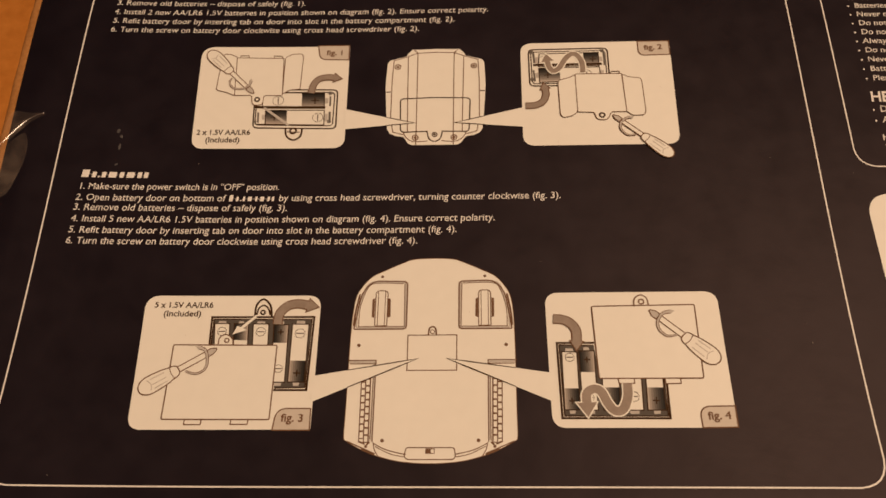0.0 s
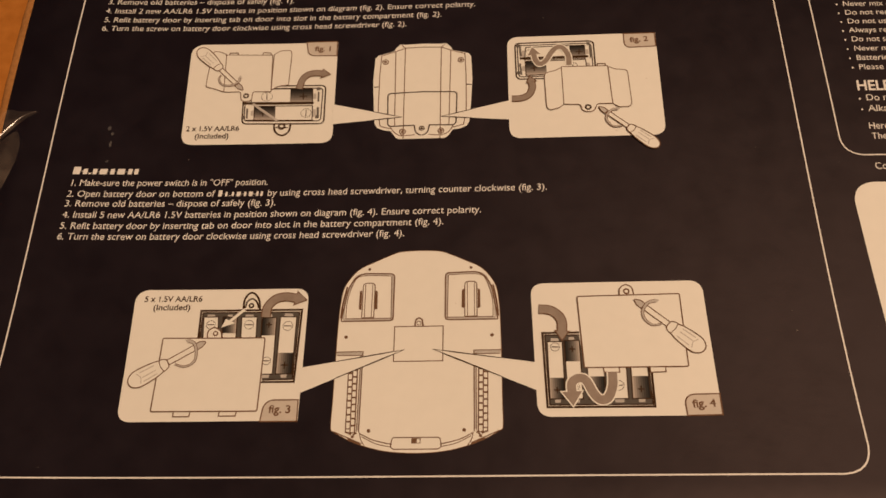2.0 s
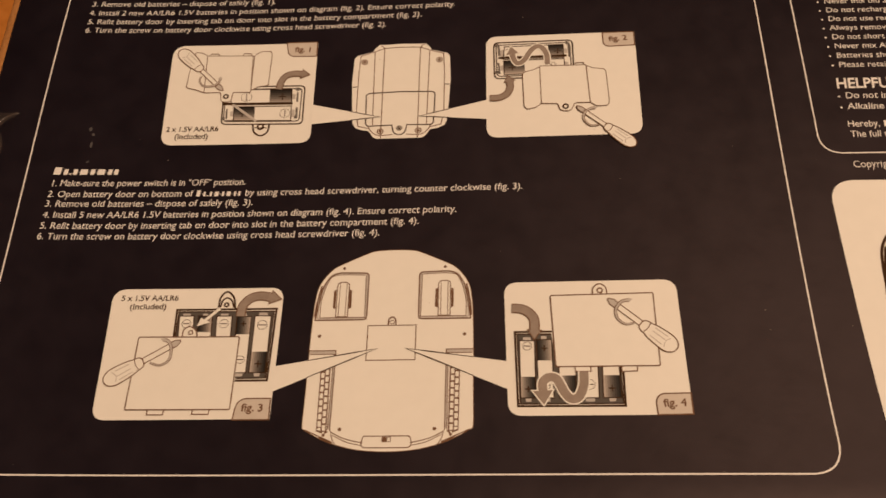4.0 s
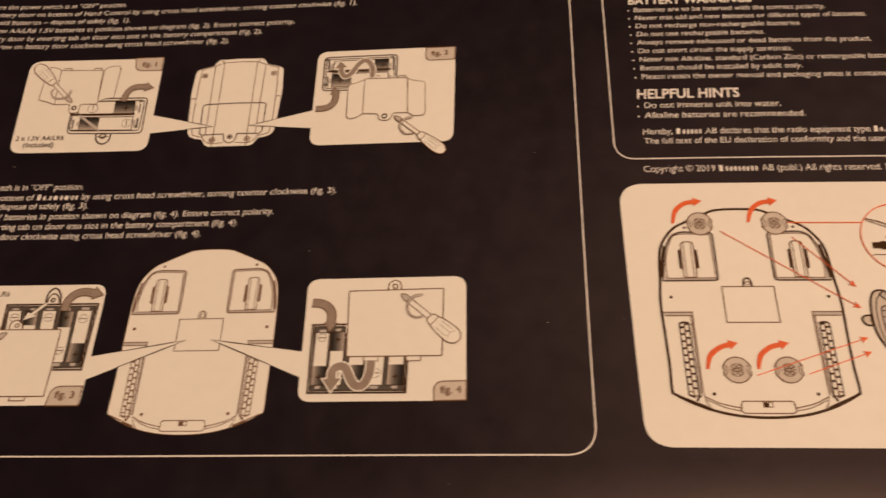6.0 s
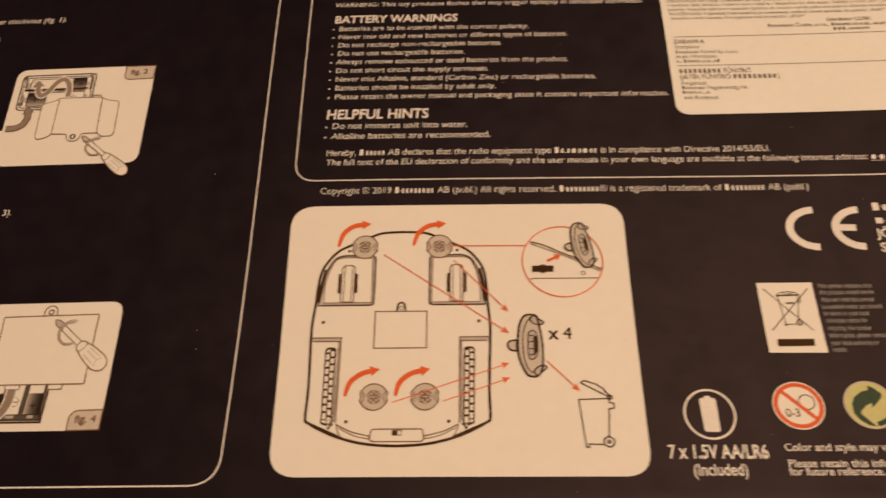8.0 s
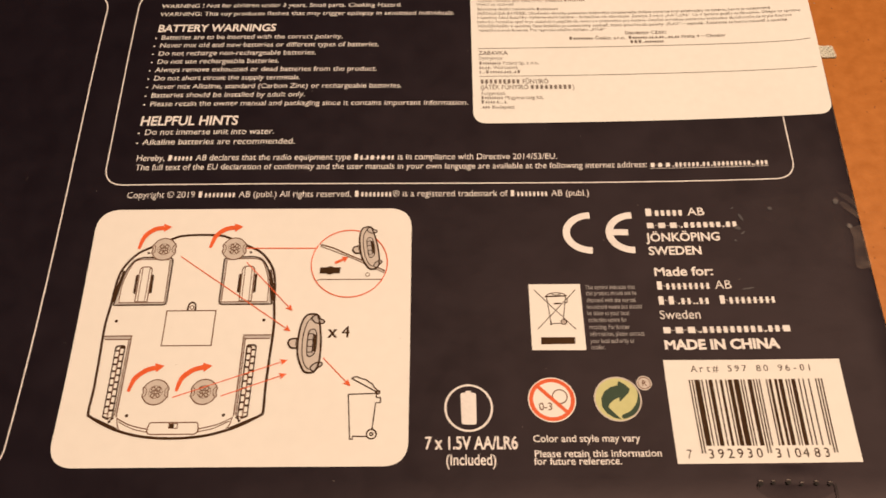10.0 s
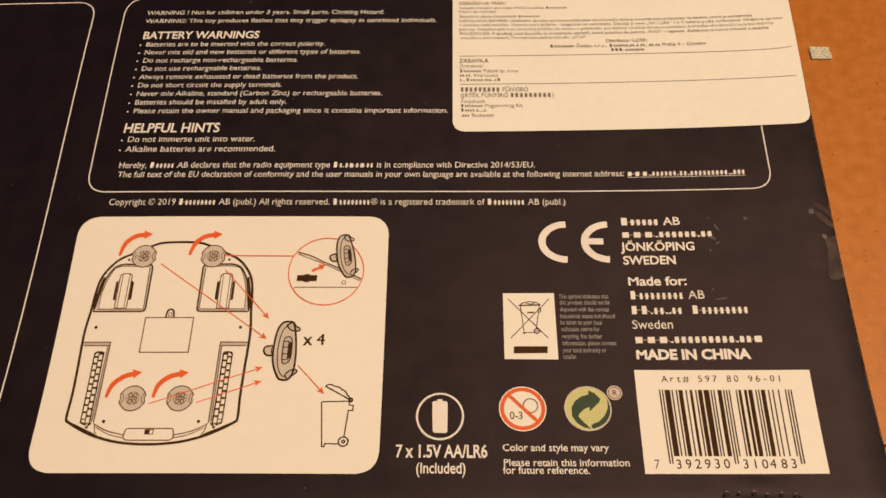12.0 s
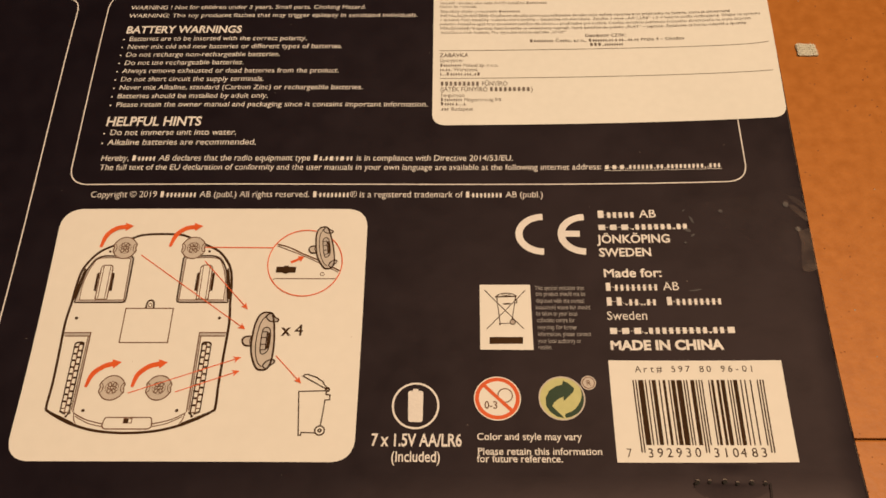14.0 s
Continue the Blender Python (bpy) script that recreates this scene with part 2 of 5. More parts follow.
def room():
    planks = ((-1.9, 0.0927), (0.0934, 2.1))
    for i, (y0, y1) in enumerate(planks):
        bm = bmesh.new()
        solid(bm, (-1.9, y0, -DROP - 0.02), (2.1, y1, -DROP), 0.0008, 2)
        ob = part("floor", bm, FLOOR) if i == 0 else part("board", bm, FLOOR, floor)
        if i == 0:
            floor = tagged(ob, "worn orange-brown wooden floor boards", "floor", kind="structure")
    # added walls and ceiling, out of view, that only close the room
    for name, lo, hi in (
        ("wall_north", (-2.0, 2.1, -DROP), (2.2, 2.2, 2.3)),
        ("wall_south", (-2.0, -2.0, -DROP), (2.2, -1.9, 2.3)),
        ("wall_west", (-2.0, -1.9, -DROP), (-1.9, 2.1, 2.3)),
        ("wall_east", (2.1, -1.9, -DROP), (2.2, 2.1, 2.3)),
    ):
        tagged(part(name, solid(bmesh.new(), lo, hi), PLASTER), "plain unseen wall closing the room, toned dark to cut reflections", "wall", kind="structure")
    tagged(part("ceiling", solid(bmesh.new(), (-2.0, -2.0, 2.3), (2.2, 2.2, 2.4)), PLASTER), "plain unseen ceiling closing the room, toned dark to cut reflections", "ceiling", kind="structure")


room()

# ---- the carton ----
box = tagged(new("product_box"), "navy printed toy carton lying on its front on the floor", "box")
LEFT_TOP, LEFT_LOW = (-98.9, 180), (-98.1, 120)
RIGHT_TOP, RIGHT_LOW = (320.3, 189), (318.9, 56)


def edge_x(a, b, y):
    return a[0] + (b[0] - a[0]) * (y - a[1]) / (b[1] - a[1])


def carton():
    y0, y1 = -40.0, 300.0
    foot = [(edge_x(LEFT_TOP, LEFT_LOW, y0), y0), (edge_x(RIGHT_TOP, RIGHT_LOW, y0), y0), (edge_x(RIGHT_TOP, RIGHT_LOW, y1), y1), (edge_x(LEFT_TOP, LEFT_LOW, y1), y1)]
    # across: rolled left edge, bowed face, rolled right edge
    roll = ((0.0, -DROP * 1000), (0.0, -1.3), (0.12, -0.7), (0.4, -0.25), (1.0, 0.0))
    wide, tall = 64, 52
    bm = bmesh.new()
    rows = []
    for j in range(tall + 1):
        y = y0 + (y1 - y0) * j / tall
        xl, xr = edge_x(LEFT_TOP, LEFT_LOW, y), edge_x(RIGHT_TOP, RIGHT_LOW, y)
        line_up = [(xl + d, z) for d, z in roll] + [(xl + 1 + (xr - xl - 2) * i / wide, 0.0) for i in range(1, wide)] + [(xr - d, z) for d, z in reversed(roll)]
        rows.append([bm.verts.new((x / 1000, y / 1000, (z + (bulge(x, y) if z > -50 else 0)) / 1000)) for x, z in line_up])
    for r, q in zip(rows, rows[1:]):
        for k in range(len(r) - 1):
            bm.faces.new((r[k], r[k + 1], q[k + 1], q[k])).smooth = True
    bm.faces.new(rows[0])
    bm.faces.new(rows[-1][::-1])
    bmesh.ops.recalc_face_normals(bm, faces=bm.faces[:])
    part("carton", bm, NAVY, box)
    # raw board edge of the side flap, standing along the left side
    a, b = Vector(foot[3]), Vector(foot[0])
    bm = bmesh.new()
    n = 90
    rims = []
    for i in range(n + 1):
        p = a.lerp(b, i / n)
        w = 2.5 + 0.25 * noise.noise(Vector((i * 0.9, 0, 0))) + 0.15 * noise.noise(Vector((i * 2.3, 5, 0)))
        z = bulge(p.x, p.y) - 0.9 + 0.25 * noise.noise(Vector((i * 0.7, 9, 0)))
        rims.append([bm.verts.new((q[0] / 1000, q[1] / 1000, q[2] / 1000)) for q in ((p.x + 0.2, p.y, z + 0.1), (p.x - w * 0.3, p.y, z + 0.25), (p.x - w * 0.75, p.y, z), (p.x - w, p.y, z - 0.7), (p.x - w, p.y, -DROP * 1000))])
    for r, s in zip(rims, rims[1:]):
        for k in range(4):
            bm.faces.new((r[k], s[k], s[k + 1], r[k + 1]))
    bmesh.ops.recalc_face_normals(bm, faces=bm.faces[:])
    for f in bm.faces:
        f.smooth = True
    part("board_edge", bm, KRAFT, box, "raw brown corrugated board edge")


carton()

# frame lines round the two printed columns
line("frame_line", rounded([(-84.2, 193.7), (-84.2, 46.1), (108.5, 46.1), (108.5, 193.7)], [6, 6, 6, 5.5]), 0.36, LETTER, box, 1, True)
line("frame_line", rounded([(118, 195.2), (118, 125.3), (305.4, 125.3), (305.2, 195.2)], [6, 5, 5, 5]), 0.34, LETTER, box, 1, True)

# white cards
def card(corners, radius, label):
    return patch("figure_card", rounded(corners, radius), WHITE, box, 2, label)


card_1 = card([(-51.4, 165), (-10.8, 164.9), (-10.5, 132.4), (-50.4, 132.4)], [3.4, 0, 2.8, 2.8], "white battery diagram card, figure one")
card_2 = card([(35.5, 164.8), (75.4, 164.9), (75.2, 132.3), (35.5, 132.3)], [2.8, 0, 2.8, 2.8], "white battery diagram card, figure two")
card_3 = card([(-55.4, 91.3), (-13.4, 91.3), (-13.4, 58.8), (-54.5, 58.6)], [3.2, 2.8, 0, 2.8], "white battery diagram card, figure three")
card_4 = card([(39.3, 91.5), (79.1, 91.6), (79.5, 59), (39.8, 59)], [2.8, 2.8, 0, 2.8], "white battery diagram card, figure four")
card_5 = card([(118.2, 117.5), (201.9, 117.4), (202, 47.8), (119.3, 47.8)], [5.6, 5.2, 5.2, 5.6], "large white card about removing the transport locks")

# ---- line art used in several figures ----


def placed(pts, ox, oy, k=1.0, turn=0.0, flip=1):
    c, s = math.cos(radians(turn)) * k, math.sin(radians(turn)) * k
    return [(ox + c * flip * x - s * y, oy + s * flip * x + c * y) for x, y in pts]


def both(pts):
    """A half outline and its mirror image, closed."""
    return [(0.0 if abs(x) < 0.6 else x, y) for x, y in pts] + [(-x, y) for x, y in reversed(pts) if abs(x) >= 0.6]


def screwdriver(parent, tip, end, wide, layer):
    """Cross-head screwdriver seen from the side: handle, collar, shaft and tip."""
    a, b = Vector(tip), Vector(end)
    d = b - a
    n = Vector((-d.y, d.x)).normalized()
    at = lambda u, v: tuple(a + d * u + n * v * wide)
    handle = smooth([at(0.50, 0.20), at(0.54, 0.36), at(0.60, 0.40), at(0.66, 0.48), at(0.80, 0.55), at(0.92, 0.52), at(1.0, 0.22), at(1.0, -0.22), at(0.92, -0.52), at(0.80, -0.55), at(0.66, -0.48), at(0.60, -0.40), at(0.54, -0.36), at(0.50, -0.20)], 3, True)
    shaft = [at(0.09, 0.17), at(0.52, 0.17), at(0.52, -0.17), at(0.09, -0.17)]
    point = [at(0.0, 0.05), at(0.06, 0.2), at(0.13, 0.2), at(0.13, -0.2), at(0.06, -0.2), at(0.0, -0.05)]
    ob = patch("screwdriver", handle, WHITE, parent, layer, "drawn cross-head screwdriver")
    bm = bmesh.new()
    fill(bm, shaft, layer + 0.3)
    stroke_bm = bmesh.new()
    stroke(stroke_bm, handle, 0.27, layer + 1, True)
    stroke(stroke_bm, [at(0.13, 0.18), at(0.5, 0.18)], 0.24, layer + 1)
    stroke(stroke_bm, [at(0.13, -0.18), at(0.5, -0.18)], 0.24, layer + 1)
    stroke(stroke_bm, point, 0.24, layer + 1, True)
    stroke(stroke_bm, smooth([at(0.58, 0.40), at(0.595, 0.0), at(0.58, -0.40)], 4), 0.2, layer + 1)
    if parent is box:
        part("shaft", bm, WHITE, ob)
        part("ink_outline", stroke_bm, INK_BROWN, ob)
    else:
        part("screwdriver_shaft", bm, WHITE, parent)
        part("ink_outline", stroke_bm, INK_BROWN, parent)
    bm = bmesh.new()
    fill(bm, point, layer + 0.6)
    for v in (-0.28, 0.05, 0.3):
        stroke(bm, [at(0.66, v), at(0.84, v * 1.1)], 0.22, layer + 0.6)
    stroke(bm, smooth([at(0.88, 0.35), at(0.85, 0.0), at(0.88, -0.35)], 4), 0.2, layer + 0.6)
    part("grey_shading", bm, PALE, parent)


def turn_arrow(parent, pts, layer, wide=0.7):
    """Thin pale arrow round a shaft."""
    curve = smooth(pts, 6)
    n = len(curve)
    bm = bmesh.new()
    stroke(bm, curve, [wide * (0.35 + 0.65 * i / (n - 1)) + 0.3 for i in range(n)], layer)
    part("ink_outline", bm, INK_BROWN, parent)
    bm = bmesh.new()
    stroke(bm, curve, [wide * (0.35 + 0.65 * i / (n - 1)) for i in range(n)], layer + 0.5)
    d = (Vector(curve[-1]) - Vector(curve[-4])).normalized()
    q, e = Vector((-d.y, d.x)), Vector(curve[-1])
    fill(bm, [tuple(e + q * wide), tuple(e + d * wide * 1.8), tuple(e - q * wide)], layer + 0.5)
    part("turn_arrow", bm, PALE, parent)


def band_arrow(parent, pts, wide, head, layer, mat=None, edge=None, name="arrow", rim=0.25):
    """Broad bent arrow: a band along pts that ends in a head."""
    curve = smooth(pts, 8)
    d = (Vector(curve[-1]) - Vector(curve[-5])).normalized()
    q, e = Vector((-d.y, d.x)), Vector(curve[-1])
    tri = [tuple(e + q * head), tuple(e + d * head * 1.5), tuple(e - q * head)]
    if edge:
        bm = bmesh.new()
        stroke(bm, curve, wide + 2 * rim, layer)
        stroke(bm, tri, rim * 2, layer + 0.2, True)
        part("ink_outline", bm, edge, parent)
    bm = bmesh.new()
    stroke(bm, curve, wide, layer + 0.6)
    fill(bm, tri, layer + 0.8)
    part(name, bm, mat or GREY, parent)


def battery(parent, corners, dark, layer, sign, plus=True):
    """Drawn cell: corners go round from the minus end; the last part of its length, dark, is shaded."""
    a, b, c, d = [Vector(p) for p in corners]  # a-b minus end, d-c plus end
    at = lambda u, v: tuple((a.lerp(d, u)).lerp(b.lerp(c, u), v))
    u0, u1 = 0.055, 0.945
    ob = patch("battery", [at(u0, 0), at(u1, 0), at(u1, 1), at(u0, 1)], WHITE, parent, layer)
    patch("battery_terminal", [at(0, 0.26), at(u0, 0.22), at(u0, 0.78), at(0, 0.74)], PALE, parent, layer)
    patch("battery_terminal", [at(u1, 0.3), at(1, 0.34), at(1, 0.66), at(u1, 0.7)], PALE, parent, layer)
    bm = bmesh.new()
    stroke(bm, [at(u0, 0), at(u1, 0), at(u1, 1), at(u0, 1)], 0.26, layer + 1.2, True)
    s = (b - a).length * 0.22
    o = Vector(at(sign, 0.5))
    u, v = (b - a).normalized(), (d - a).normalized()
    stroke(bm, [tuple(o - v * s), tuple(o + v * s)] if not plus else [tuple(o - u * s), tuple(o + u * s)], 0.24, layer + 1.2)
    stroke(bm, ring(o.x, o.y, s * 1.35, steps=16), 0.12, layer + 1.2, True)
    if dark < 1:
        g = Vector(at((dark + 1) / 2, 0.5))
        stroke(bm, [tuple(g - u * s), tuple(g + u * s)], 0.3, layer + 1.2)
        stroke(bm, [tuple(g - v * s), tuple(g + v * s)], 0.3, layer + 1.2)
    part("ink_outline", bm, INK, parent)
    if dark < 1:
        for k, m in enumerate(SHADES):
            w0, w1 = 1 - (k + 1) / 8, 1 - k / 8
            patch("dark_end", [at(dark, w0), at(u1, w0), at(u1, w1), at(dark, w1)], m, parent, layer + 0.6)


def tag(parent, corners, radius, body, p0, p1, cap):
    patch("caption_tag", rounded(corners, radius), TAG, parent, 3, "grey corner tag")
    line("ink_outline", rounded(corners, radius), 0.3, INK_BROWN, parent, 3.6, True)
    text(body, p0, p1, cap, INK_BROWN, parent, 4.2, 0.024)


def screw(bm, p, r, layer):
    stroke(bm, ring(p[0], p[1], r, steps=16), 0.3, layer, True)
    fill(bm, ring(p[0], p[1], r * 0.55, steps=12), layer)


# half outlines of the mower seen from below, from its middle line outwards
HULL = [(0.3, 24.5), (4.95, 24.25), (7.55, 23.4), (12.45, 21.1), (15.75, 19.35), (18.05, 16.85), (19.75, 13.6), (20.4, 9.05), (20.6, 4.75), (21.1, -1.5), (20.8, -10.65), (20.6, -18), (20.7, -23.8), (19.9, -25), (15.9, -27.2), (12.05, -28.7), (6.75, -29.95), (-0.4, -30.4)]


def mower(parent, ox, oy, kx, ky, turn, layer, outlined):
    P = lambda pts, f=1: placed([(x * kx, y * ky) for x, y in pts], ox, oy, 1.0, turn, f)
    thick = 1.0 if outlined else 0.78

    def draw(bm, pts, width, at, closed=False):
        stroke(bm, pts, width * thick, at, closed)

    side = 20.6
    shape = HULL if outlined else [(side + 0.1 if 9 <= i <= 12 else x, y) for i, (x, y) in enumerate(HULL)]
    hull = P(smooth(both(shape), 4, True))
    ob = patch("mower_drawing", hull, WHITE, parent, layer, "underside of a robot mower in black line art")
    home = ob if parent is box else parent
    bold, thin, soft = bmesh.new(), bmesh.new(), bmesh.new()
    draw(bold, hull, 0.66 if outlined else 0.2, layer + 1, True)
    for f in (1, -1):
        # front wheel bay and its wheel
        bay = rounded([(6.65, 17.8), (15.85, 18.05), (18.5, 14.4), (20, 4.4), (6.65, 4.4)], [1.0, 2.0, 2.0, 0.3, 1.0])
        draw(bold, P(bay, f), 0.42, layer + 1, True)
        draw(thin, P(smooth([(7.6, 17.2), (15.2, 17.3), (17.3, 15.2), (18.7, 10.1), (18.8, 5.2)], 4), f), 0.24, layer + 1)
        draw(thin, P([(7.4, 17.2), (7.2, 5.1), (18.9, 5.1)], f), 0.24, layer + 1)
        draw(thin, P(rounded([(11.65, 15.2), (14.75, 15.2), (14.75, 5.3), (11.65, 5.3)], [1.0, 1.0, 0.2, 0.2]), f), 0.3, layer + 1, True)
        draw(thin, P([(12.3, 14.9), (12.3, 5.3)], f), 0.22, layer + 1)
        draw(thin, P([(14.1, 14.9), (14.1, 5.3)], f), 0.22, layer + 1)
        fill(bold, P([(10.9, 12.8), (11.5, 13.1), (11.5, 7.6), (10.8, 7.8)], f), layer + 1)
        fill(bold, P([(14.95, 13.1), (15.6, 12.8), (15.6, 7.8), (14.95, 7.5)], f), layer + 1)
        draw(soft, P([(7, 17.5), (6.9, 4.75), (19.4, 4.75)], f), 0.75, layer + 0.6)
        draw(soft, P(smooth([(7.1, 17.6), (15.5, 17.7), (17.8, 14.9), (19.2, 9.8), (19.4, 4.9)], 4), f), 0.6, layer + 0.6)
        draw(soft, P([(14.1, -5.1), (14.1, -24.5)], f), 0.7, layer + 0.6)
        draw(soft, P([(13.9, -4.5), (20.8, -4.5)], f), 0.7, layer + 0.6)
        draw(bold if outlined else thin, P(smooth([(18.9, 14.2), (19.8, 9.2), (20.1, 5.3)], 4), f), 0.55, layer + 1)
        # chassis step and track
        draw(thin, P([(21, -4.05), (13.9, -4.05), (13.9, -5.0), (20.4, -5.0)], f), 0.3, layer + 1)
        draw(thin, P([(13.9, -4.8), (13.85, -25.1)], f), 0.32, layer + 1)
        draw(thin, P([(14.4, -5.0), (14.4, -24.9)], f), 0.24, layer + 1)
        x0, y0 = (15.1, -7.2)
        x1, y1 = (14.85, -25.2)
        rows = 10
        h = (y1 - y0) / rows
        for i in range(rows):
            for col, off in ((0, 0.0), (1, -0.5)):
                by = y0 + h * (i - off * 0.9)
                bx = x0 + (x1 - x0) * i / rows + col * 1.1
                if by + h * 0.8 < y1 - 0.4:
                    continue
                lean = (x1 - x0) / rows
                draw(thin, P([(bx, by), (bx + 1.08, by), (bx + 1.08 + lean, by + h), (bx + lean, by + h)], f), 0.3, layer + 1, True)
                draw(bold, P([(bx + 0.05, by), (bx + 1.03, by)], f), 0.52, layer + 1.1)
        draw(bold, P([(x0 - 0.05, y0), (x1 - 0.05, y1)], f), 0.36, layer + 1.1)
        draw(bold, P(smooth([(15, -7.4), (15.4, -6.8), (16.8, -6.8), (17.3, -7.4)], 3), f), 0.5, layer + 1.1)
        draw(bold, P([(x0 + 2.2, y0), (x1 + 2.2, y1)], f), 0.3, layer + 1.1)
        draw(bold, P([(14.4, -25.2), (15.2, -25.8)], f), 0.5, layer + 1)
        draw(bold, P([(15.6, -25.6), (17, -25)], f), 0.5, layer + 1)
        draw(bold, P(smooth([(13, -28), (15.9, -26.7), (19.9, -24.9)], 4), f), 0.34, layer + 1)
        fill(bold, P([(16.6, -26.3), (13.5, -27.6), (12.9, -28.5), (16.2, -27.2)], f), layer + 1.1)
        for p, r in (((18.45, 0), 0.42), ((11.45, -24.75), 0.42), ((13.3, 19.25), 0.36), ((15.3, -26.2), 0.36)):
            q = P([p], f)[0]
            fill(bold, ring(q[0], q[1], r, steps=12), layer + 1.1)
        draw(thin, P(smooth([(13.6, -25.4), (10.2, -27.1), (5.7, -28.2)], 5), f), 0.3, layer + 1)
        draw(thin, P(smooth([(13.1, -26.2), (9.5, -28), (6, -28.8)], 5), f), 0.24, layer + 1)
        draw(thin, P(smooth([(13.6, -25.2), (13.2, -27), (12.3, -28.5)], 4), f), 0.26, layer + 1)
    # battery door with its screw tab, and the switch
    draw(thin, P([(-6.15, 2.7), (6.15, 2.7), (6.15, -6.8), (-6.15, -6.8)]), 0.3, layer + 1, True)
    draw(bold, P(smooth([(-1, 2.7), (-0.8, 4.4), (0, 5), (0.8, 4.4), (1, 2.7)], 4)), 0.48, layer + 1)
    tab = P([(-0, 3.6)])[0]
    draw(thin, ring(tab[0], tab[1], 0.5, steps=10), 0.22, layer + 1, True)
    draw(thin, P(rounded([(-5.65, -26.5), (5.65, -26.5), (6.1, -28.6), (5.5, -29.4), (-5.5, -29.4), (-6.1, -28.6)], 0.5)), 0.3, layer + 1, True)
    draw(thin, P([(-1, -26.8), (1, -26.8), (1, -27.9), (-1, -27.9)]), 0.22, layer + 1, True)
    fill(bold, P([(-0.9, -26.9), (0.2, -26.9), (0.2, -27.9), (-0.9, -27.9)]), layer + 1.1)
    part("bold_line_art", bold, INK if outlined else INK_BROWN, home)
    part("thin_line_art", thin, INK_BROWN, home)
    part("soft_shading", soft, PALE, home)
    return ob


# ---- printed column about changing the batteries ----
ITAL = 0.07
HEAD = dict(mat=LETTER, parent=box, weight=0.022, slant=ITAL)
BODY = dict(mat=LETTER, parent=box, weight=0.002, slant=ITAL)
text('1. Make-sure the power switch is in "OFF" position.', (-77.6, 185.9), (-26.6, 185.9), 1.75, **BODY)
text("2. Open battery door on bottom of Hand Control by using cross head screwdriver, turning counter clockwise (fig. 1).", (-77.6, 182.7), (45.5, 182.7), 1.75, **BODY)
text("3. Remove old batteries – dispose of safely (fig. 1).", (-77.6, 179.5), (-24.2, 179.5), 1.75, **BODY)
text("4. Install 2 new AA/LR6 1.5V batteries in position shown on diagram (fig. 2). Ensure correct polarity.", (-77.7, 176.2), (27.1, 176.2), 1.75, **BODY)
text("5. Refit battery door by inserting tab on door into slot in the battery compartment (fig. 2).", (-77.6, 173), (17.7, 173), 1.75, **BODY)
text("6. Turn the screw on battery door clockwise using cross head screwdriver (fig. 2).", (-77.7, 169.9), (8, 169.9), 1.75, **BODY)

text("[Haiamamaa]", (-77.5, 123.6), (-59.9, 123.6), 2.2, name="heading", **HEAD)
text('1. Make-sure the power switch is in "OFF" position.', (-77.3, 120.2), (-26.2, 120.2), 1.8, **BODY)
text("2. Open battery door on bottom of [Haiamamaa] by using cross head screwdriver, turning counter clockwise (fig. 3).", (-77.5, 117), (44.4, 117), 1.8, **BODY)
text("3. Remove old batteries – dispose of safely (fig. 3).", (-77.6, 114.2), (-23.7, 114.2), 1.8, **BODY)
text("4. Install 5 new AA/LR6 1.5V batteries in position shown on diagram (fig. 4). Ensure correct polarity.", (-77.5, 111), (28, 111), 1.8, **BODY)
text("5. Refit battery door by inserting tab on door into slot in the battery compartment (fig. 4).", (-77.6, 107.9), (18.7, 107.9), 1.8, **BODY)
text("6. Turn the screw on battery door clockwise using cross head screwdriver (fig. 4).", (-77.7, 104.9), (9.1, 104.9), 1.8, **BODY)

# figure one: hand control, old cells out
tag(card_1, [(-19.5, 165.2), (-11, 165.2), (-10.9, 160.3), (-18.7, 160.5)], [0, 0, 0, 1.6], "fig. 1", (-17.1, 162), (-12.3, 161.9), 1.6)
text("2 x 1.5V AA/LR6", (-49.5, 136.6), (-35.4, 136.6), 1.5, INK, card_1, 3, 0.02)
text("(Included)", (-47, 134.3), (-37.9, 134.3), 1.5, INK, card_1, 3, 0.02)
lines("ink_outline", [
    (rounded([(-35.4, 150.8), (-13.3, 150.5), (-13.1, 138.3), (-34.9, 138.7)], 1.2), 0.4, True),
    (rounded([(-34.7, 149.9), (-14, 149.7), (-14, 139.2), (-34.5, 139.6)], 1.0), 0.3, True),
    (smooth([(-26.3, 138.6), (-25.8, 136.1), (-23.9, 134.9), (-22.2, 136.1), (-21.9, 138.5)], 4), 0.5),
    (ring(*(-24.2, 137.7), 0.8, steps=14), 0.5, True),
    ([(-25.8, 137.4), (-22.5, 137.3)], 0.25),
], INK, card_1, 3)
patch("battery_recess", rounded([(-34.7, 149.9), (-14, 149.7), (-14, 139.2), (-34.5, 139.6)], 1.0), WHITE, card_1, 2.9)
battery(card_1, [(-34, 144.8), (-34.3, 149.7), (-15.7, 149.5), (-15.5, 144.6)], 0.62, 3.2, 0.28)
battery(card_1, [(-15.3, 139.4), (-15.5, 144), (-33, 144.2), (-32.7, 139.8)], 0.62, 3.2, 0.15)
lines("cell_gap", [([(-35, 145.15), (-16.2, 144.85)], 0.75), ([(-34, 139.75), (-16, 139.3)], 0.4)], INK, card_1, 4.6)
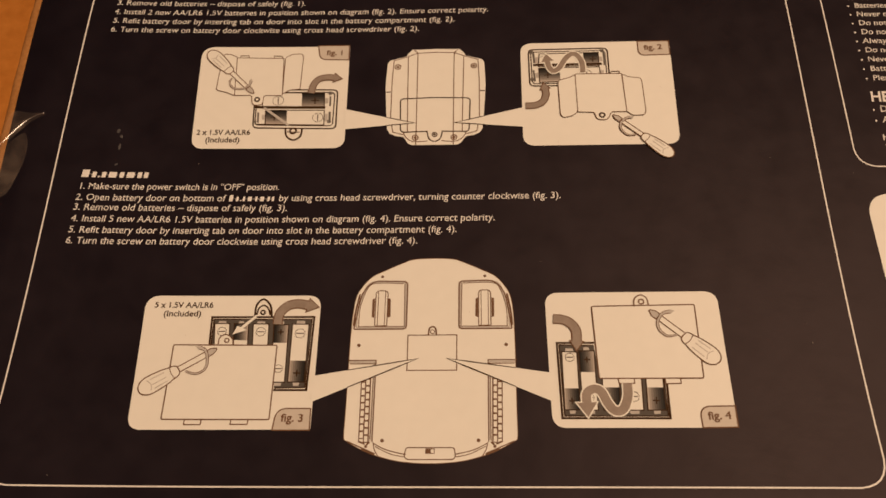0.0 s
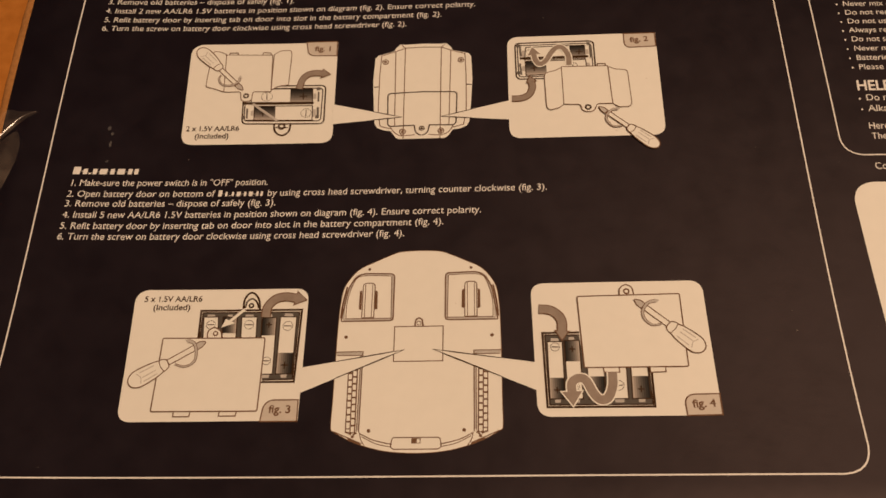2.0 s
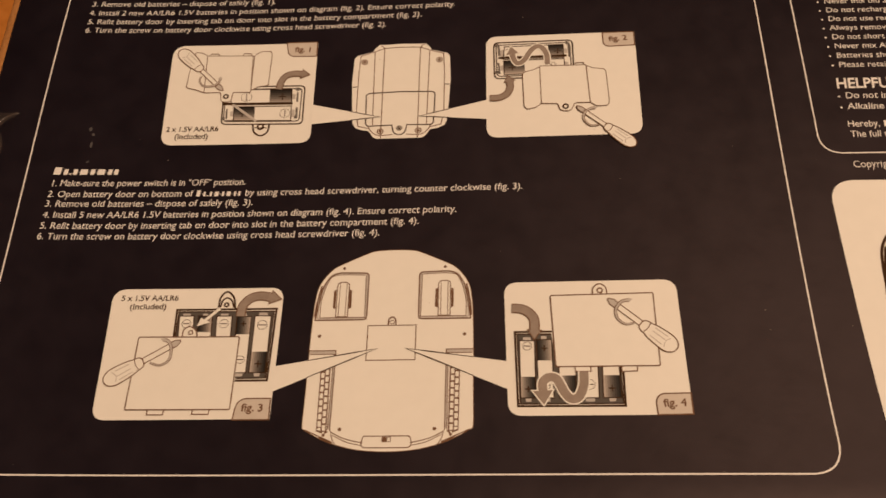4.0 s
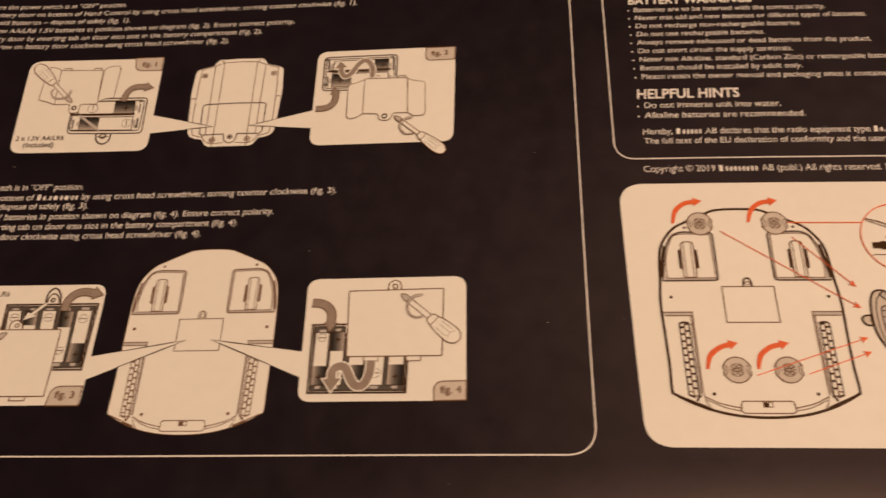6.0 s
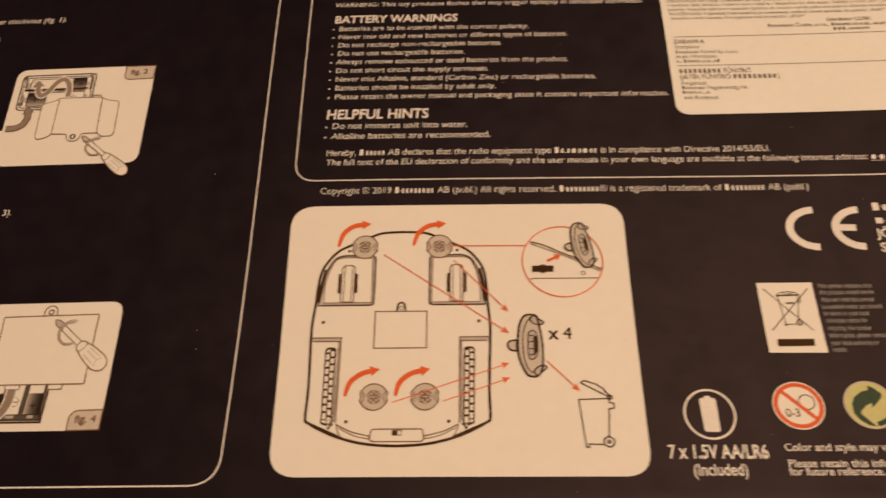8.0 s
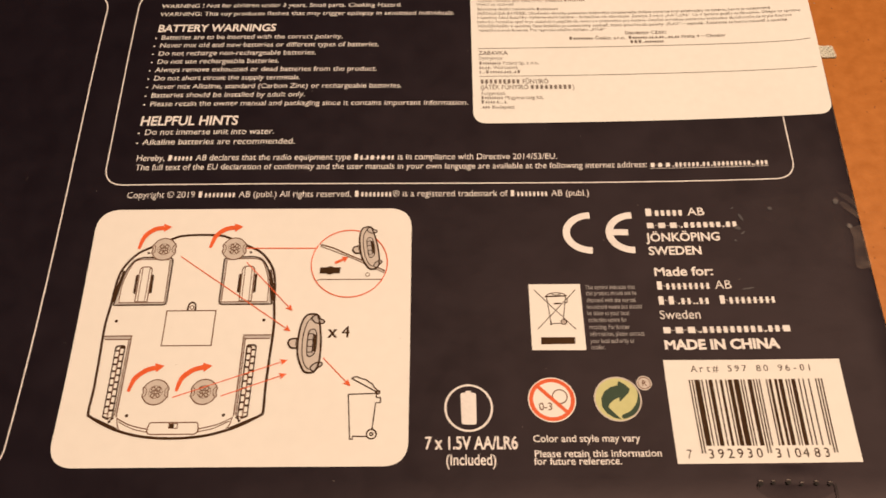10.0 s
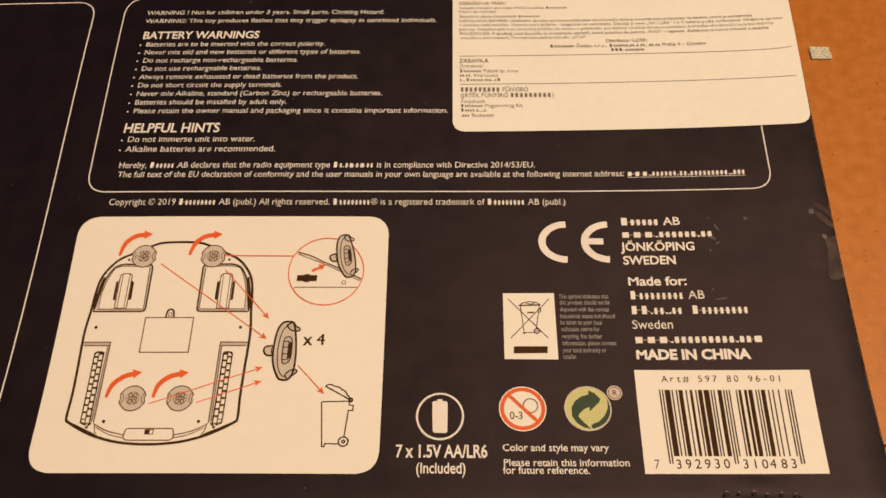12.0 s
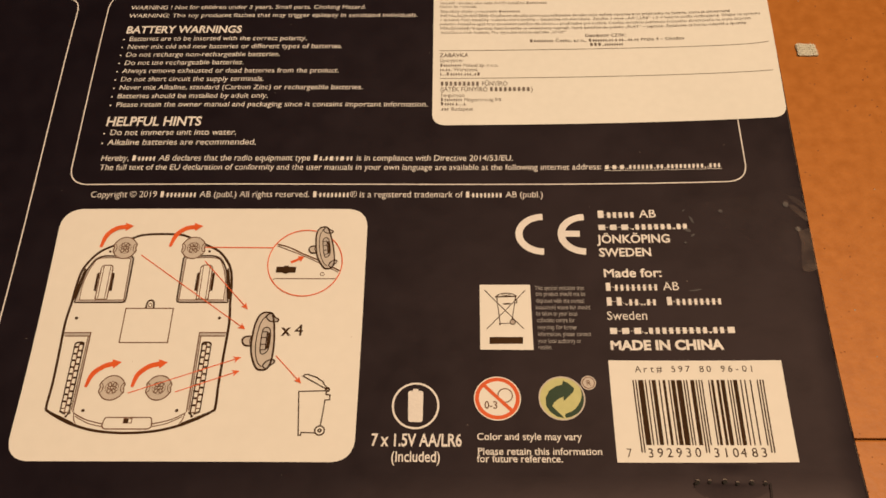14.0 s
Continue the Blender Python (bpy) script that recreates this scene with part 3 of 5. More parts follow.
lines("contact_clips", [([(-35.2, 150), (-35.2, 148.9)], 1.0), ([(-15.2, 149.9), (-15.2, 148.9)], 0.9), ([(-15, 141), (-15, 140)], 0.9), ([(-34.6, 141), (-34.6, 140.2)], 0.9), ([(-15.1, 148.4), (-15, 145.3)], 0.5), ([(-15, 143.5), (-14.8, 140.3)], 0.6), ([(-33.9, 143.5), (-33.7, 140.3)], 0.5), ([(-16, 149.6), (-14.3, 149.3)], 0.4)], SHADES[4], card_1, 4)
cover = rounded([(-41.4, 161.2), (-28.6, 160.9), (-28, 148.7), (-32.9, 148.8), (-33, 145.7), (-35.8, 145.7), (-36.2, 148.9), (-40.8, 148.8)], [0.2, 0.2, 0.2, 0.6, 1.0, 1.0, 0.6, 0.2])
patch("battery_door", cover, WHITE, card_1, 5.5)
wing_a = rounded([(-44.9, 162.5), (-43.2, 162.3), (-41.4, 161.4), (-40.8, 148.8), (-43, 149.8), (-45.9, 150.6), (-45.7, 156)], 0.5)
wing_b = rounded([(-28.2, 161.1), (-26.4, 162.3), (-23.8, 162.4), (-23.3, 161.4), (-23.4, 150.8), (-26.1, 150.5), (-28, 149.2)], 0.5)
patch("battery_door", wing_a, WHITE, card_1, 5.4)
patch("battery_door", wing_b, WHITE, card_1, 5.4)
lines("ink_outline", [(cover, 0.22, True), (wing_a, 0.22, True), (wing_b, 0.22, True), ([(-40.6, 161.1), (-40.4, 161.9), (-38.3, 161.9), (-38.1, 161.1)], 0.2), ([(-31.4, 161), (-31.2, 161.8), (-29.2, 161.7), (-28.9, 160.9)], 0.2)], INK_BROWN, card_1, 6.2)
line("screw_head", ring(*(-34.6, 147.5), 0.6, steps=14), 0.45, INK, card_1, 6.6, True)
line("guide_arrow", [(-25.5, 139.4), (-32.5, 144.9)], 0.7, PALE, card_1, 6.6)
screwdriver(card_1, (-35.7, 149.4), (-49.2, 163.2), 3.4, 7)
turn_arrow(card_1, [(-42.1, 154.3), (-42.5, 152.8), (-41.3, 151.1), (-38.8, 150.9), (-37.1, 152.1), (-36.8, 153.3)], 9, 0.5)
band_arrow(card_1, [(-20.4, 149.4), (-19.7, 152.4), (-18.3, 154), (-16.3, 154.5), (-14.4, 154.3)], 1.5, 1.3, 7, edge=INK_BROWN)

# figure two: new cells in
tag(card_2, [(66.9, 164.8), (75.2, 164.8), (75.2, 160.3), (66.9, 160.1)], [0, 0, 0, 1.6], "fig. 2", (68.5, 161.8), (73.4, 162.1), 1.6)
lines("ink_outline", [
    (rounded([(37.6, 162.6), (58.7, 162.7), (58.7, 150.6), (37.7, 150.7)], 1.2), 0.4, True),
    (rounded([(38.2, 161.8), (58, 161.9), (58.1, 151.5), (38.4, 151.4)], 1.0), 0.3, True),
], INK, card_2, 3)
patch("battery_recess", rounded([(38.2, 161.8), (58, 161.9), (58.1, 151.5), (38.4, 151.4)], 1.0), WHITE, card_2, 2.9)
battery(card_2, [(39.1, 156.9), (39.5, 161.1), (57.2, 161.3), (57.2, 156.9)], 0.72, 3.2, 0.12)
battery(card_2, [(57.4, 152.1), (57.3, 156.5), (39.2, 156.4), (39.3, 151.8)], 0.64, 3.2, 0.25)
lines("cell_gap", [([(38.8, 157.45), (57, 157.5)], 0.7)], INK, card_2, 4.6)
lines("contact_clips", [([(38.4, 162.2), (38.4, 161.2)], 1.0), ([(57.3, 162.3), (57.3, 161.3)], 0.9), ([(38.4, 153.2), (38.4, 152.3)], 0.9), ([(38.9, 161.5), (39.1, 158.1)], 0.6), ([(38.8, 155.8), (39.1, 152.1)], 0.5), ([(57.7, 161.6), (57.8, 157)], 0.7)], SHADES[4], card_2, 4)
band_arrow(card_2, [(51.8, 154.8), (51.7, 158), (50.5, 160.4), (49, 160.8), (47.4, 159.3), (45.6, 156.3), (44, 155.4), (43, 156.6), (42.6, 158.5)], 1.4, 1.7, 5.4, edge=WHITE, rim=0.3)
panel = [(49.7, 154.2), (61.9, 154.1), (62.4, 142.1), (58.4, 142.1), (57.4, 139.6), (54.5, 139.8), (54.1, 142), (49.8, 142.2)]
cover = rounded(panel, [0.2, 0.2, 0.2, 0.6, 1.0, 1.0, 0.6, 0.2])
wing_a = rounded([(49.7, 154), (48.2, 153.1), (45.6, 152.4), (45.1, 151.6), (45.3, 141.4), (46.1, 140.5), (48.5, 141.1), (49.8, 142.2)], 0.5)
wing_b = rounded([(62, 153.9), (63.7, 153), (66.7, 152.6), (67, 151.7), (67.3, 142.1), (66.8, 141), (64, 140.9), (62.4, 142.1)], 0.5)
for w in (cover, wing_a, wing_b):
    patch("battery_door", w, WHITE, card_2, 6.6 if w is cover else 6.5)
lines("ink_outline", [(cover, 0.24, True), (wing_a, 0.22, True), (wing_b, 0.22, True), ([(59.1, 154.2), (59.3, 154.9), (61.3, 154.9), (61.4, 154.1)], 0.2)], INK_BROWN, card_2, 7.2)
line("screw_head", ring(*(56, 141.1), 0.65, steps=14), 0.45, INK, card_2, 7.4, True)
band_arrow(card_2, [(36.4, 144.4), (38.9, 144.5), (40.9, 145.6), (41.8, 147.8), (41.6, 149.6)], 1.5, 1.2, 7, edge=INK_BROWN)
screwdriver(box, (58.8, 141), (72.8, 128.7), 3.2, 8)
turn_arrow(card_2, [(64.3, 135), (62, 135), (60.5, 136.8), (60.7, 138.7), (62.1, 140), (63.3, 140.3)], 9, 0.5)

# the hand control between them
hc = [(-0.1, 15.3), (4.6, 15.1), (6.3, 15.2), (7.5, 13.9), (8, 12.9), (12.3, 11.6), (13, 10.6), (13.3, 3.2), (12.9, -4.1), (12.4, -10.4), (11.7, -11.7), (10, -12.5), (8.1, -12.8), (6.8, -14.8), (5.9, -15.3), (0.1, -15.3)]
hc_x, hc_y = (12.75, 148.3)
HP = lambda pts, f=1: placed(pts, hc_x, hc_y, 1.0, 0.0, f)
hand = patch("hand_control_drawing", HP(both(rounded(hc, 0.0))), WHITE, box, 2, "back of a hand control in black line art")
bm, bold = bmesh.new(), bmesh.new()
for f in (1, -1):
    stroke(bm, HP([(-0, 14.1), (4.9, 13.9), (6, 15)], f), 0.24, 3)
    stroke(bm, HP([(4.9, 13.9), (4.8, -15.3)], f), 0.24, 3)
    stroke(bm, HP([(4.9, 13.9), (7.5, 12.8), (7.1, -11.4)], f), 0.24, 3)
    stroke(bm, HP([(7.5, 12.8), (11.3, 11.5), (11.6, 5.2), (11.6, -6.9), (10.9, -11.3), (8.1, -12.1)], f), 0.24, 3)
    stroke(bold, HP([(13, 1.2), (11.8, 1.3)], f), 0.28, 3)
    stroke(bold, HP(rounded([(-0, -0.7), (9.2, -1), (8.9, -11.4), (2, -11.2), (1.5, -13.8), (0.1, -14.3)], [0, 1, 1, 0, 1, 0]), f), 0.34, 3)
    stroke(bm, HP(smooth([(8.2, -11.4), (7.2, -13.2), (5.3, -14.3), (1.8, -14.1)], 4), f), 0.24, 3)
    for p in ((10.2, 9.4), (5, -13.1)):
        q = HP([p], f)[0]
        screw(bm, q, 0.75, 3)
screw(bold, HP([(0, -12.2)])[0], 0.62, 3)
part("bold_line_art", bold, INK, hand)
part("thin_line_art", bm, INK_BROWN, hand)


def callout(base_a, tip, base_b, u):
    ob = patch("callout_wedge", [base_a, tip, base_b], WHITE, box, 4.5)
    t = Vector(tip)
    line("ink_outline", [tuple(Vector(base_a).lerp(t, u)), tip, tuple(Vector(base_b).lerp(t, u))], [0.2, 0.36, 0.2], INK, ob, 5)


callout((-11, 144.3), (7.4, 139.7), (-10.9, 138), 0.58)
callout((35.7, 144), (17.9, 139.6), (35.7, 138), 0.56)

# figure three: mower, old cells out
tag(card_3, [(-21.4, 63.6), (-13.7, 63.6), (-13.6, 58.6), (-21.9, 58.6)], [2.2, 0, 0, 0], "fig. 3", (-20.2, 60.6), (-15.1, 60.5), 1.75)
text("5 x 1.5V AA/LR6", (-53.1, 88.2), (-39, 88.2), 1.4, INK, card_3, 3, 0.02)
text("(Included)", (-50.7, 86), (-41.6, 86), 1.4, INK, card_3, 3, 0.02)
lines("ink_outline", [
    ([(-38.7, 78.5), (-38.9, 85.8), (-14.7, 85.8), (-15.1, 67.9), (-22.6, 67.9)], 0.5),
    ([(-38.3, 78.5), (-38.4, 85.3), (-15.2, 85.2), (-15.5, 68.5), (-22.5, 68.4)], 0.3),
    (smooth([(-28.8, 86), (-28.7, 88.8), (-27.2, 90.4), (-25.4, 88.8), (-24.8, 85.9)], 4), 0.5),
    (smooth([(-28.4, 86.4), (-28.1, 88), (-27, 88.8), (-25.8, 88), (-25.2, 86.3)], 4), 0.4),
    (ring(*(-27, 87), 0.5, steps=12), 0.4, True),
], INK, card_3, 3)
patch("battery_recess", [(-38.3, 78.5), (-38.4, 85.3), (-15.2, 85.2), (-15.5, 68.5), (-22.5, 68.4), (-24.5, 78.4)], SHADES[3], card_3, 2.9)
battery(card_3, [(-38.1, 84.8), (-34.6, 84.8), (-33.6, 72.9), (-37.1, 72.9)], 1.0, 3.4, 0.22)
battery(card_3, [(-29.4, 72.8), (-32.6, 72.9), (-33.5, 84.8), (-30.1, 84.7)], 0.60, 3.4, 0.2)
battery(card_3, [(-29, 84.7), (-25.3, 84.7), (-24.7, 72.8), (-28.2, 72.8)], 1.0, 3.4, 0.22)
battery(card_3, [(-20.2, 68.9), (-23.4, 68.9), (-24.1, 84.7), (-20.6, 84.7)], 0.66, 3.4, 0.26)
battery(card_3, [(-19.7, 84.9), (-15.8, 84.8), (-15.7, 68.9), (-19.5, 68.9)], 0.62, 3.4, 0.20)
door = rounded([(-47, 78.8), (-22.8, 78.7), (-22.8, 61), (-47.1, 61)], 0.4)
patch("battery_door", door, WHITE, card_3, 5.2)
tab = smooth([(-36.5, 78.6), (-36.5, 80.5), (-35.1, 81.4), (-33.5, 80.4), (-33.1, 78.7)], 4)
patch("door_tab", tab, WHITE, card_3, 5.3)
lines("ink_outline", [(door, 0.3, True), (tab, 0.3), (ring(*(-34.7, 79.9), 0.5, steps=12), 0.3, True), ([(-41.8, 61), (-41.8, 59.8), (-38.1, 59.8), (-38, 60.9)], 0.26), ([(-31.3, 61.1), (-31.4, 59.9), (-27.6, 59.9), (-27.4, 61.1)], 0.26)], INK_BROWN, card_3, 6)
line("guide_arrow", [(-28.4, 86), (-31.6, 83)], 0.7, WHITE, card_3, 6.2)
patch("guide_arrow_head", [(-32.7, 83.6), (-30.3, 82.5), (-33.5, 81.4)], WHITE, card_3, 6.2)
screwdriver(card_3, (-36.8, 77.8), (-53.1, 67.6), 3.9, 6.6)
turn_arrow(card_3, [(-43.2, 72.3), (-40.8, 71.7), (-38.8, 72.9), (-38.6, 75.4), (-39.4, 77.4), (-40.6, 78)], 9, 0.6)
band_arrow(card_3, [(-23.2, 83.9), (-22.9, 86.6), (-21.2, 88.5), (-18.9, 89.1), (-16.3, 88.7)], 1.9, 1.6, 7, edge=INK_BROWN)

# figure four: new cells in
tag(card_4, [(71.8, 63.8), (79.5, 63.9), (79.5, 59.1), (72, 59)], [2.2, 0, 0, 0], "fig. 4", (73.4, 60.8), (78.4, 60.9), 1.75)
lines("ink_outline", [
    ([(50, 78.9), (41.6, 78.9), (42, 61.2), (65.3, 61.1), (65.4, 70.2)], 0.5),
    ([(49.9, 78.3), (42.1, 78.4), (42.5, 61.7), (64.9, 61.6), (64.9, 70.2)], 0.3),
], INK, card_4, 3)
patch("battery_recess", [(49.9, 78.3), (42.1, 78.4), (42.5, 61.7), (64.9, 61.6), (64.9, 70.2), (50.7, 70.3)], SHADES[3], card_4, 2.9)
battery(card_4, [(42.6, 77.6), (46, 77.5), (46, 62.2), (42.6, 62.2)], 0.62, 3.4, 0.14)
battery(card_4, [(49.9, 62.1), (46.6, 62.2), (46.4, 77.8), (49.9, 77.8)], 0.62, 3.4, 0.24)
battery(card_4, [(51.4, 77.4), (55.2, 77.4), (54.8, 62.1), (51.1, 62.1)], 0.60, 3.4, 0.14)
battery(card_4, [(59.7, 62.1), (55.8, 62.1), (56.2, 77.4), (60.1, 77.3)], 0.75, 3.4, 0.26)
battery(card_4, [(61.1, 77.3), (64.6, 77.3), (64.6, 62.1), (60.6, 62.1)], 0.60, 3.4, 0.12)
door = rounded([(50, 87.9), (73.6, 88.2), (73.6, 70.3), (50.6, 70.3)], 0.4)
patch("battery_door", door, WHITE, card_4, 5.2)
tab = smooth([(59.8, 87.8), (60, 89.7), (61.4, 90.7), (62.8, 89.9), (63.1, 87.9)], 4)
patch("door_tab", tab, WHITE, card_4, 5.3)
patch("door_tab", [(54.8, 70.3), (58.3, 70.3), (58.3, 69.1), (54.9, 69.1)], WHITE, card_4, 5.3)
patch("door_tab", [(65.1, 70.2), (68.5, 70.2), (68.5, 69.1), (65.1, 69)], WHITE, card_4, 5.3)
lines("ink_outline", [(door, 0.3, True), (tab, 0.3), (ring(*(61.5, 89), 0.6, steps=12), 0.35, True), ([(54.8, 70.3), (54.9, 69.1), (58.3, 69.1), (58.3, 70.3)], 0.26), ([(65.1, 70.2), (65.1, 69), (68.5, 69.1), (68.5, 70.2)], 0.26)], INK_BROWN, card_4, 6)
band_arrow(card_4, [(56.7, 69.1), (56.5, 65.9), (55.3, 63.2), (53.6, 62.8), (52.2, 64.3), (50.7, 67.3), (49, 67.8), (47.6, 66.7), (47.5, 64.7)], 2.0, 2.2, 6.2, edge=WHITE, rim=0.32)
band_arrow(card_4, [(41, 84.8), (43.2, 84.6), (45, 83.6), (46.1, 81.8), (46.1, 79.2)], 1.9, 1.4, 7, edge=INK_BROWN)
screwdriver(card_4, (63.2, 86.8), (77.4, 74.2), 3.9, 6.6)
turn_arrow(card_4, [(68.7, 80.6), (66.7, 80.4), (65.1, 81.8), (64.8, 83.9), (66.1, 85.9), (67.8, 86.4)], 9, 0.6)

# the mower between them
left_x, left_y = (13.15, 78.65)
mower(box, left_x, left_y, 0.918, 0.905, 0.0, 2, False)
callout((-14.1, 71.2), (9.9, 75.3), (-13.9, 65), 0.34)
callout((39.8, 71.8), (16.6, 75.3), (39.7, 65.2), 0.33)

# ---- printed column with warnings ----
text("WARNING ! Not for children under 3 years. Small parts. Choking Hazard.", (125, 188.1), (198, 188.1), 1.55, **BODY)
text("WARNING: This toy produces flashes that may trigger epilepsy in sensitised individuals.", (125, 184.8), (214, 184.8), 1.55, **BODY)
text("BATTERY WARNINGS", (125.1, 178.6), (160.5, 178.6), 2.7, name="heading", **HEAD)
WARN = (
    ("Batteries are to be inserted with the correct polarity.", (127.2, 175.30), (180.7, 175.30)),
    ("Never mix old and new batteries or different types of batteries.", (127.2, 172.26), (191.6, 172.26)),
    ("Do not recharge non-rechargeable batteries.", (127.2, 169.22), (173.1, 169.22)),
    ("Do not use rechargeable batteries.", (127.3, 166.18), (162.6, 166.18)),
    ("Always remove exhausted or dead batteries from the product.", (127.2, 163.14), (191.2, 163.14)),
    ("Do not short circuit the supply terminals.", (127.2, 160.10), (169.2, 160.10)),
    ("Never mix Alkaline, standard (Carbon Zinc) or rechargeable batteries.", (127.3, 157.06), (198.5, 157.06)),
    ("Batteries should be installed by adult only.", (127.3, 154.02), (171, 154.02)),
    ("Please retain the owner manual and packaging since it contains important information.", (127.4, 150.98), (217.6, 150.98)),
)
HINTS = (("Do not immerse unit into water.", (127.3, 141.2), (163.2, 141.2)), ("Alkaline batteries are recommended.", (127.3, 137.9), (169.2, 137.9)))
for rows, cap in ((WARN, 1.66), (HINTS, 1.85)):
    for body, a, b in rows:
        text(body, (a[0] - 0.6, a[1] + 0.3), (b[0], b[1] + 0.3), cap, **BODY)
        patch("bullet", ring(a[0] - 2.1, a[1] + 0.85, 0.27, steps=10), LETTER, box, 2)
text("HELPFUL HINTS", (125.0, 144.7), (152.6, 144.7), 3.05, name="heading", **HEAD)
text("Hereby, [Haaaaa] AB declares that the radio equipment type [Haiamamaa] is in compliance with Directive 2014/53/EU.", (125.7, 132.9), (241.7, 132.9), 1.85, **BODY)
text("The full text of the EU declaration of conformity and the user manuals in your own language are available at the following internet address:", (125.9, 129.9), (266.1, 129.9), 1.8, **BODY)
text("[mmmiaaaaaaiaaiaaaaaaaaaiiaaa]", (266.7, 129.9), (298.9, 129.9), 1.8, **BODY)
line("underline", [(266.8, 129.5), (298.8, 129.5)], 0.13, LETTER, box, 2)
text("Copyright © 2019 [Haaaaaaaa] AB (publ.) All rights reserved. [Haaaaaaaa]® is a registered trademark of [Haaaaaaaa] AB (publ.)", (125, 121.1), (249.6, 121.1), 1.9, LETTER, box, weight=-0.003)

UP = dict(mat=LETTER, parent=box)
text("[Haaaaa] AB", (263.6, 114.6), (279.5, 114.6), 2.3, weight=0.012, **UP)
text("[mmmiaaaaaaiaa]", (263.5, 110.9), (287.8, 110.9), 2.2, weight=0.012, **UP)
text("JÖNKÖPING", (263.5, 107), (282.6, 107), 2.4, weight=0.024, **UP)
text("SWEDEN", (263.5, 103), (277.3, 103), 2.4, weight=0.024, **UP)
text("Made for:", (264.1, 96.9), (279.3, 96.9), 2.4, weight=0.024, **UP)
text("[Haaaaaaaa] AB", (264.2, 93), (283.3, 93), 2.35, weight=0.0, **UP)
text("[HHiaaiiaa]  [Haaaaaaaa]", (264.1, 88.8), (293.9, 88.8), 2.35, weight=0.0, **UP)
text("Sweden", (264.1, 84.8), (274.5, 84.8), 2.35, weight=0.0, **UP)
text("[mmmiaaaaaaaaaiaam]", (264.2, 80.9), (296.5, 80.9), 2.3, weight=0.012, **UP)
text("MADE IN CHINA", (264.3, 76.6), (292.1, 76.6), 2.5, weight=0.045, **UP)
text("Color and style may vary", (230.8, 53.4), (255.6, 53.4), 1.65, weight=0.01, **UP)
text("Please retain this information", (230.9, 49.8), (260.2, 49.8), 1.65, weight=0.01, **UP)
text("for future reference.", (230.8, 48), (250.9, 48), 1.65, weight=0.01, **UP)
text("7 x 1.5V AA/LR6", (205.8, 51.8), (227.3, 51.8), 3.0, weight=0.022, **UP)
text("(Included)", (210.6, 48), (222.3, 48), 2.5, weight=0.012, **UP)


def conformity_mark():
    """The two open round letters of the conformity mark."""
    for (cx, cy), (tx, ty), (bx, by), (lx, ly) in (((249.2, 109.7), (249.1, 115), (249.1, 104.5), (242.7, 109.8)), ((260, 109.7), (260.1, 114.9), (260.2, 104.5), (253.7, 109.7))):
        ry = (ty - by) / 2
        rx = cx - lx
        line("conformity_mark", ring((tx + bx) / 2, (ty + by) / 2, rx, ry, 90, 270, 28), 1.9, LETTER, box, 2)
    line("conformity_mark", [(253.9, 109.9), (258.8, 109.8)], 1.8, LETTER, box, 2.2)


conformity_mark()


def waste_bin_mark():
    """White tile with a crossed-out wheeled bin over a black bar."""
    tile = patch("disposal_mark", [(231.9, 94.8), (245, 94.8), (245.2, 76.6), (231.9, 76.7)], WHITE, box, 2, "white tile with a crossed-out wheeled bin")
    bm = bmesh.new()
    stroke(bm, [(233.2, 93.2), (243.0, 82.3)], 0.22, 3)
    stroke(bm, [(243.7, 93.2), (233.6, 82.3)], 0.22, 3)
    stroke(bm, [(236.3, 91.2), (237.0, 83.8), (239.5, 83.9)], 0.22, 3)
    stroke(bm, [(241.1, 91.3), (240.1, 84.9)], 0.22, 3)
    stroke(bm, [(235.9, 91.3), (241.4, 91.5)], 0.4, 3)
    stroke(bm, smooth([(236.2, 91.5), (237.1, 92.1), (238.8, 92.35), (240.5, 92.1), (241.3, 91.5)], 4), 0.24, 3)
    stroke(bm, smooth([(237.6, 91.95), (238.8, 91.75), (239.9, 92.0)], 4), 0.2, 3)
    stroke(bm, [(238.0, 89.3), (239.8, 89.4)], 0.42, 3)
    stroke(bm, [(240.8, 90.4), (241.4, 90.4), (241.4, 89.6), (240.7, 89.5)], 0.26, 3)
    fill(bm, ring(237.0, 83.7, 0.3, steps=8), 3)
    stroke(bm, ring(240.2, 84.25, 0.7, steps=16), 0.24, 3.6, True)
    patch("bin_wheel", ring(240.2, 84.25, 0.7, steps=16), SHADES[7], tile, 3.3)
    part("ink_lines", bm, INK, tile)
    patch("black_bar", [(234.3, 80.1), (242.7, 80.1), (242.6, 78.3), (234.2, 78.2)], INK, tile, 3)
    ends = (((246.2, 93.3), (258.9, 93.3)), ((246.3, 91.6), (259.1, 91.6)), ((246.3, 89.7), (258.7, 89.6)), ((246.2, 87.8), (260.1, 87.8)), ((246.2, 86.1), (256.7, 86)), ((246.3, 84.2), (255.9, 84.2)), ((246.4, 82.3), (256.4, 82.2)), ((246.4, 80.4), (259.8, 80.4)), ((246.4, 78.5), (257.2, 78.5)), ((246.4, 76.8), (249.9, 76.8)))
    words = "This symbol indicates that|this product should not be|disposed with the normal|household waste but should|be taken to your local|collection centre for|recycling. For further|information, please contact|your local authority or|retailer."
    for body, (a, b) in zip(words.split("|"), ends):
        text(body, a, b, 1.15, DIM, box, weight=0.012)



waste_bin_mark()


